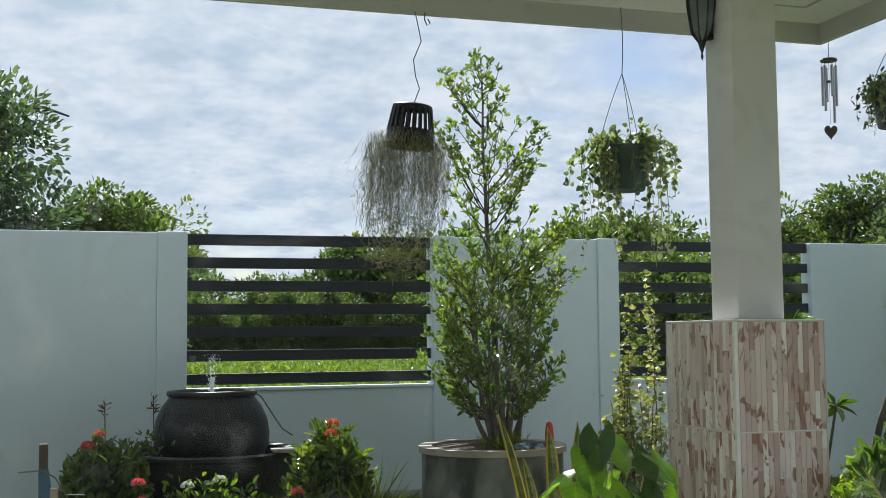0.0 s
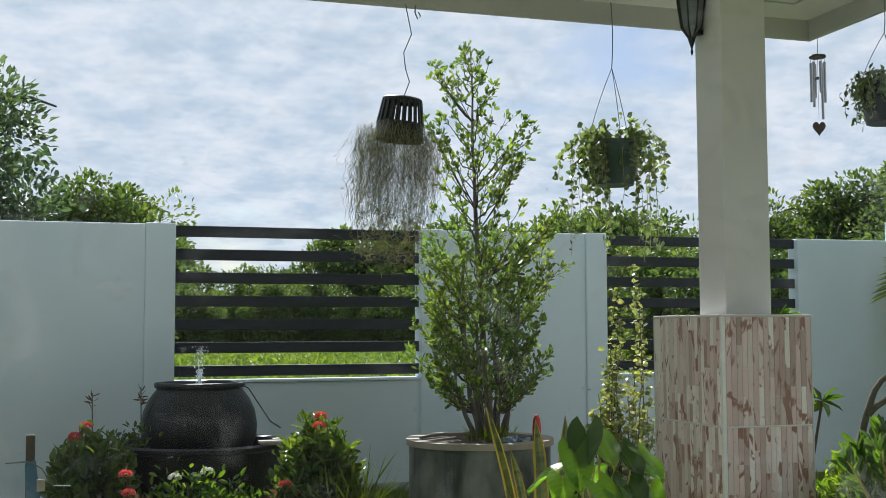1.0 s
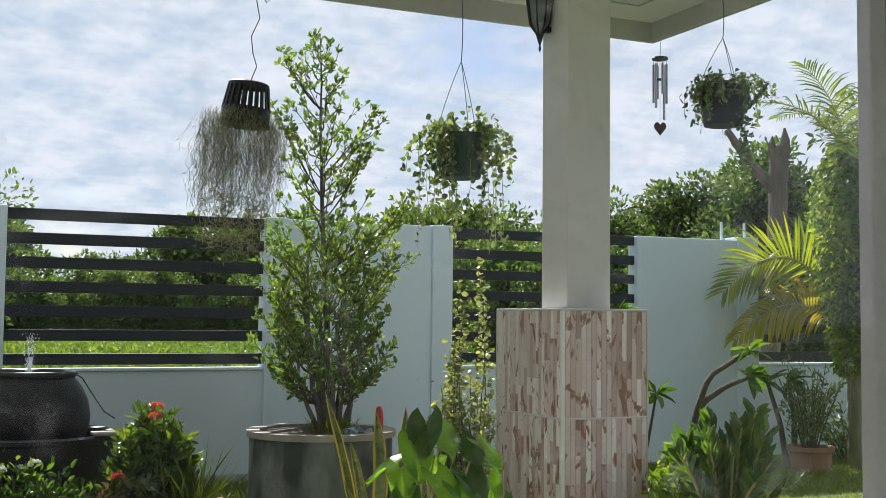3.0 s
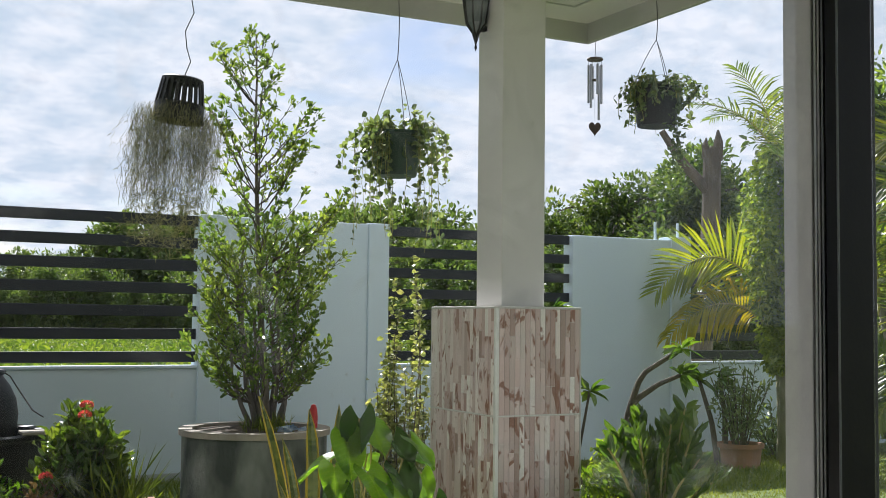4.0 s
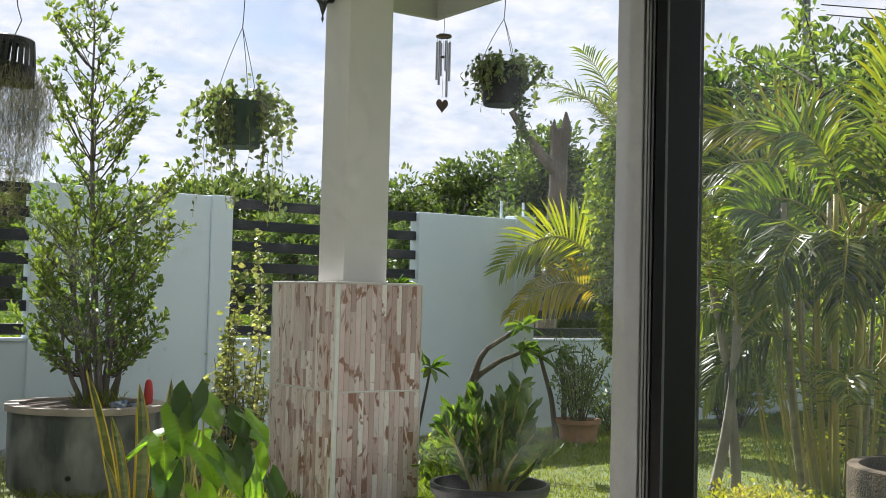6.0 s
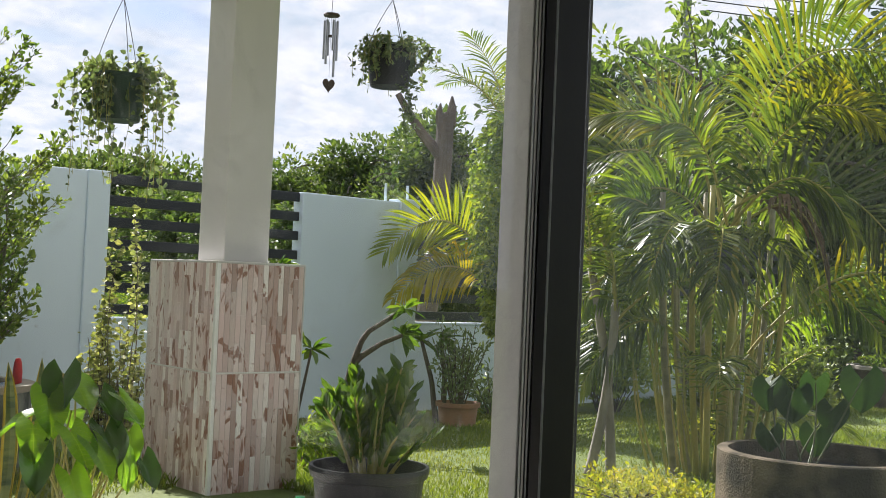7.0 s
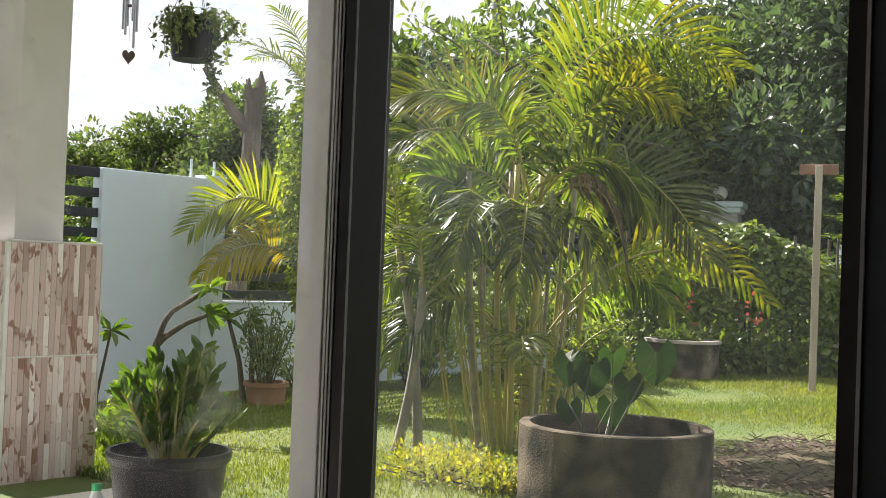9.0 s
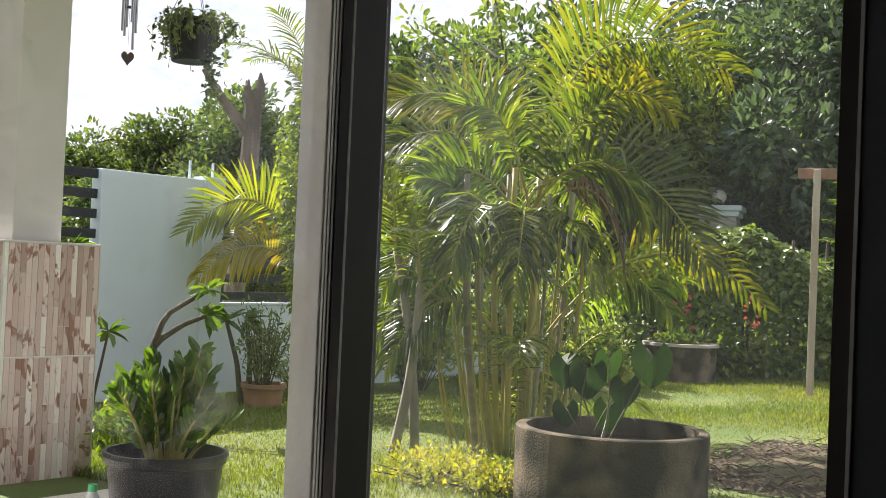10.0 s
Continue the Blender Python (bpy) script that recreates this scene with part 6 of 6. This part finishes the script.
def gate_pillar(x, y, top, w, label, globe=True, turn=20.0):
    t = thing("gate_pillar", label, "pillar", (x, y, 0), turn=turn)
    part("shaft", Geo().box((-w / 2, -w / 2, -0.1), (w / 2, w / 2, top - 0.2)), STONE, t, bevel=0.01)
    for i in range(int((top - 0.2) / 0.09)):
        part("stone_course", Geo().box((-w / 2 - 0.006 - 0.006 * (i % 2), -w / 2 - 0.006 - 0.006 * (i % 2), 0.005 + i * 0.09), (w / 2 + 0.006 + 0.006 * (i % 2), w / 2 + 0.006 + 0.006 * (i % 2), 0.082 + i * 0.09)), STONE, t)
    part("cap", Geo().box((-w / 2 - 0.10, -w / 2 - 0.10, top - 0.10), (w / 2 + 0.10, w / 2 + 0.10, top)), PLASTER, t, "white cap slab", bevel=0.02)
    part("cap_moulding", Geo().box((-w / 2 - 0.05, -w / 2 - 0.05, top - 0.2), (w / 2 + 0.05, w / 2 + 0.05, top - 0.101)), PLASTER, t, bevel=0.02)
    if globe:
        part("globe_collar", Geo().lathe([(0.06, top), (0.06, top + 0.06), (0.001, top + 0.06)], 16), IRON, t)
        u = np.linspace(-1.35, 1.5, 12)
        part("globe", Geo().lathe([(0.135 * math.cos(q), top + 0.18 + 0.135 * math.sin(q)) for q in u], 28), GLOBE, t, "white opal globe lamp", smooth=True)


for sx, sy, sw, sh in ((8.6, 7.35, 0.45, 1.15), (9.9, 7.2, 0.5, 1.3), (11.4, 7.4, 0.55, 1.4), (10.6, 6.6, 0.35, 0.7)):
    bush("garden_shrub", "leafy green garden shrub by the low wall", (sx, sy, 0), sw, sh, 2400, 0.08, LEAF_LIGHT, 44, fill=0.6)

gate_pillar(19.9, 9.9, 2.61, 0.72, "pale stone gate pillar with a white cap and globe lamp")
gate_pillar(13.6, 9.2, 1.25, 0.55, "pale stone pillar beside the gate", False)
gate = thing("louvre_gate", "black louvred metal gate leaf beside the pillar", "gate", (14.0, 8.95, 0), turn=-20)
part("frame", Geo().box((-0.03, -0.02, 0.05), (0.03, 0.02, 1.1)), IRON, gate)
for i in range(8):
    part("slat", Geo().box((0.03, -0.012, 0.12 + 0.12 * i), (0.9, 0.012, 0.18 + 0.12 * i)), SLAT, gate)
part("post", Geo().box((-0.14, -0.05, 0), (-0.05, 0.05, 0.42)), PLASTER, gate, "short white post")

# utility pole, wires, slim tree behind the palm
pole = thing("utility_pole", "slim grey utility pole beyond the garden", "utility pole", (23.9, 18.4, 0))
part("shaft", Geo().tube([(0, 0, 0), (0, 0, 10)], [0.15, 0.10], 10), CONCRETE, pole)
part("crossarm", Geo().box((-0.9, -0.06, 9.2), (0.9, 0.06, 9.35)), CONCRETE, pole)
for i in range(5):
    w = tagged(part("power_line", Geo().tube(arc((23.9, 18.4 - 0.15 * i, 9.5 - 0.28 * i), (36, -2 - 0.3 * i, 9.0 - 0.35 * i), -0.9, 14), 0.016, 5), IRON), "thin black overhead power line", "cable", "power lines")


def slim_tree():
    t = thing("slim_tree", "slender open-branched young tree with light green leaves", "tree", (7.75, 5.85, 0))
    wood, ends = Geo(), []
    wood.tube(arc((0, 0, -0.05), (0.05, -0.05, 3.0), 0.05, 12, (1, 0, 0)), np.linspace(0.03, 0.012, 12), 7)
    for i in range(13):
        a = i * 2.4; z = 1.7 + 0.11 * i
        s = np.array([0.03, -0.03, z]); e = s + np.array([math.cos(a) * 0.75, math.sin(a) * 0.75, rng.uniform(0.25, 0.6)])
        wood.tube(arc(s, e, 0.05, 6), np.linspace(0.012, 0.004, 6), 5)
        for q in (0.5, 0.65, 0.8, 0.92, 1.0):
            ends.append(s + (e - s) * q + rng.normal(0, 0.05, 3))
    part("trunk", wood, BARK, t)
    g = Geo(); leaf_cloud(g, ends, [0.10] * len(ends), 1500, 0.075, 0.45)
    part("foliage", g, LEAF_TREE, t)


slim_tree()

# spreading tree over the far lawn
mid = far_tree(5.2, 2.9, 11000, 0.12, LEAF_LIGHT, 21, low=0.5)
mid.matrix_world = pose(20.6, 11.4, 0, 0, 0, 30) @ Matrix.Diagonal((1.15, 1.15, 1.15, 1))
tagged(mid, "wide spreading fine-leaved tree shading the far lawn", "tree")


# ---- grass and bare soil ----
def lawn_blades(n, x0, x1, y0, y1, h, name, label, seed):
    r = np.random.default_rng(seed)
    x, y = r.uniform(x0, x1, n), r.uniform(y0, y1, n)
    keep = ~((np.hypot(x - 5.31, y - 3.13) < 0.52) | ((x > 6.1) & (x < 8.6) & (y < 3.7) & (r.uniform(size=n) < 0.8)))
    x, y = x[keep], y[keep]; n = len(x)
    z = ground_height(x, y) + 0.015 * np.sin(1.7 * x + 2.3 * y) * np.cos(1.1 * y - 0.6 * x) - 0.006
    a = r.uniform(0, 6.28, n); hh = h * r.uniform(0.5, 1.3, n) * (0.8 + 0.5 * np.sin(1.3 * x) * np.cos(1.7 * y))
    lean = r.uniform(0.1, 0.9, n)
    b = np.stack([x, y, z], 1); s = np.stack([np.cos(a), np.sin(a), 0 * a], 1); f = np.stack([-np.sin(a), np.cos(a), 0 * a], 1)
    wdt = (0.0028 + 0.00032 * x.clip(0, 20))[:, None]
    v = np.stack([b - s * wdt, b + s * wdt, b + f * (lean * hh)[:, None] * 0.4 + (0, 0, 1) * hh[:, None] * 0.6 + s * wdt * 0.6, b + f * (lean * hh)[:, None] + (0, 0, 1) * hh[:, None]], 1)
    g = Geo(); g.v.append(v.reshape(-1, 3)); g.n = 4 * n
    g.f = [q for i in range(0, 4 * n, 4) for q in ([i, i + 1, i + 2], [i, i + 2, i + 3])]
    tagged(part(name, g, GRASS), label, "grass", kind="stuff")


lawn_blades(90000, 4.0, 9.5, 2.0, 8.0, 0.04, "lawn_grass", "short sunlit green lawn grass", 3)
lawn_blades(100000, 9.5, 17.0, 3.0, 10.0, 0.05, "lawn_grass", "longer grass of the far lawn", 4)
lawn_blades(4000, 3.64, 4.0, 2.6, 5.6, 0.05, "lawn_grass", "short grass in the shade of the porch roof", 6)
lawn_blades(14000, -1.0, 4.0, 5.6, 8.05, 0.06, "lawn_grass", "short grass along the wall foot", 5)
soil_ang = np.linspace(0, 2 * np.pi, 48, endpoint=False)
soil_rad = 1 + 0.12 * np.sin(3 * soil_ang + 1) + 0.08 * np.sin(7 * soil_ang) + 0.05 * np.sin(13 * soil_ang + 2)
soil_v = [(7.5, 2.7, 0.030)] + [(7.5 + w * 1.2 * r * math.cos(q), 2.7 + w * 0.85 * r * math.sin(q), z) for w, z in ((0.6, 0.034), (1.0, 0.004)) for q, r in zip(soil_ang, soil_rad)]
soil_f = [(0, 1 + k, 1 + (k + 1) % 48) for k in range(48)] + [(1 + k, 49 + k, 49 + (k + 1) % 48, 1 + (k + 1) % 48) for k in range(48)]
tagged(part("bare_soil", Geo().add(soil_v, soil_f), BARE_SOIL, smooth=True), "bare trodden brown soil with dead grass on the lawn", "soil", kind="structure")
n = 2600
px, py = rng.uniform(6.2, 8.4, n), rng.uniform(1.9, 3.6, n)
sz = rng.uniform(0.008, 0.035, n)
deb = Geo()
for x, y, s in zip(px, py, sz):
    d = rand_dirs(1)[0]; c = np.array([x, y, 0.01 + 0.3 * s])
    deb.add(c + s * np.array([(1, 0, 0), (-0.6, 0.8, 0), (-0.5, -0.9, 0.1), (d[0] * 0.3, d[1] * 0.3, 0.7)]), [(0, 1, 3), (1, 2, 3), (2, 0, 3), (0, 2, 1)])
deb.leaves(np.stack([rng.uniform(6.2, 8.6, 900), rng.uniform(1.9, 3.7, 900), np.full(900, 0.02)], 1), rand_dirs(900, -0.1, 0.5), rand_dirs(900, 0, 1), 0.14, 0.008)
tagged(part("soil_debris", deb, LITTER), "loose dry soil clods and dead grass litter", "soil", kind="stuff")

# ---- tile strips of the plinth ----
LENS = (0.6, 0.42, 0.18, 0.30, 0.24, 0.36, 0.12)
strip_cache = {}


def strip(w, h, face):
    key = (round(w, 4), round(h, 2), face)
    if key not in strip_cache:
        strip_cache[key] = bevelled_strip(w - 0.0022, 0.0085, key[1] - 0.0022) if face == "s" else bevelled_strip(0.0085, w - 0.0022, key[1] - 0.0022)
    return strip_cache[key]


def tile_face(face, start, end):
    count = round((end - start) / 0.0325); w = (end - start) / count
    r = random.Random(5 if face == "s" else 9)
    for z0, z1 in ((PTOP - 0.0125 - 0.57, PTOP - 0.0165), (-0.01, PTOP - 0.0125 - 0.576)):
        for i in range(count):
            z = z0
            while z < z1 - 0.02:
                h = round(min(r.choice((0.10, 0.15, 0.2, 0.3, 0.42, 0.6)), z1 - z), 2)
                if z1 - z - h < 0.06:
                    h = z1 - z
                ob = part("tile_strip", strip(w, h, face), STRIP, column)
                u = start + i * w + 0.001
                ob.location = (u - 3.465, PY0 - 0.0008 * r.random() - 5.725, z + 0.001) if face == "s" else (PX0 - 0.0008 * r.random() - 3.465, u - 5.725, z + 0.001)
                z += h


tile_face("s", PX0 + 0.022, PX1 - 0.007)
tile_face("w", PY0 + 0.022, PY1 - 0.007)


# small tiered conifer and a bit of slatted fence beyond the timber post
def tiered_conifer():
    t = thing("conifer", "small tiered conifer with flat horizontal branches", "tree", (16.2, 5.95, 0))
    part("trunk", Geo().tube([(0, 0, -0.05), (0, 0, 2.9)], [0.05, 0.01], 8), BARK, t)
    for k in range(8):
        z = 0.7 + 0.27 * k; r = 0.85 * (1 - k / 9.5)
        for q in range(6):
            a = q * math.pi / 3 + 0.4 * k
            e = np.array([r * math.cos(a), r * math.sin(a), z + 0.08])
            g = Geo().tube(arc((0, 0, z), e, 0.03, 6), np.linspace(0.012, 0.004, 6), 5)
            n = 26
            u = rng.uniform(0.15, 1, n)[:, None]
            g.leaves(np.array([0, 0, z]) * (1 - u) + e * u, unit(rand_dirs(n, -0.1, 0.4) + e / r * 0.6 * (1, 1, 0)), np.tile([[0, 0, 1.0]], (n, 1)), rng.uniform(0.09, 0.18, n), 0.03)
            part("branch", g, LEAF_ARBOUR, t)


tiered_conifer()
far_fence = thing("slat_panel", "grey slatted fence panel far behind the shrubs", "fence", (17.6, 5.2, 0), "slatted wall openings", turn=-60)
for k in range(5):
    part("slat", Geo().box((-1.4, -0.02, 0.75 + 0.17 * k), (1.4, 0.02, 0.86 + 0.17 * k)), SLAT, far_fence)
part("post", Geo().box((-1.46, -0.05, -0.05), (-1.41, 0.05, 1.75)), PLASTER, far_fence)
part("post", Geo().box((1.41, -0.05, -0.05), (1.46, 0.05, 1.75)), PLASTER, far_fence)
part("low_wall", Geo().box((-1.4, -0.06, -0.05), (1.4, 0.06, 0.7)), PLASTER, far_fence)
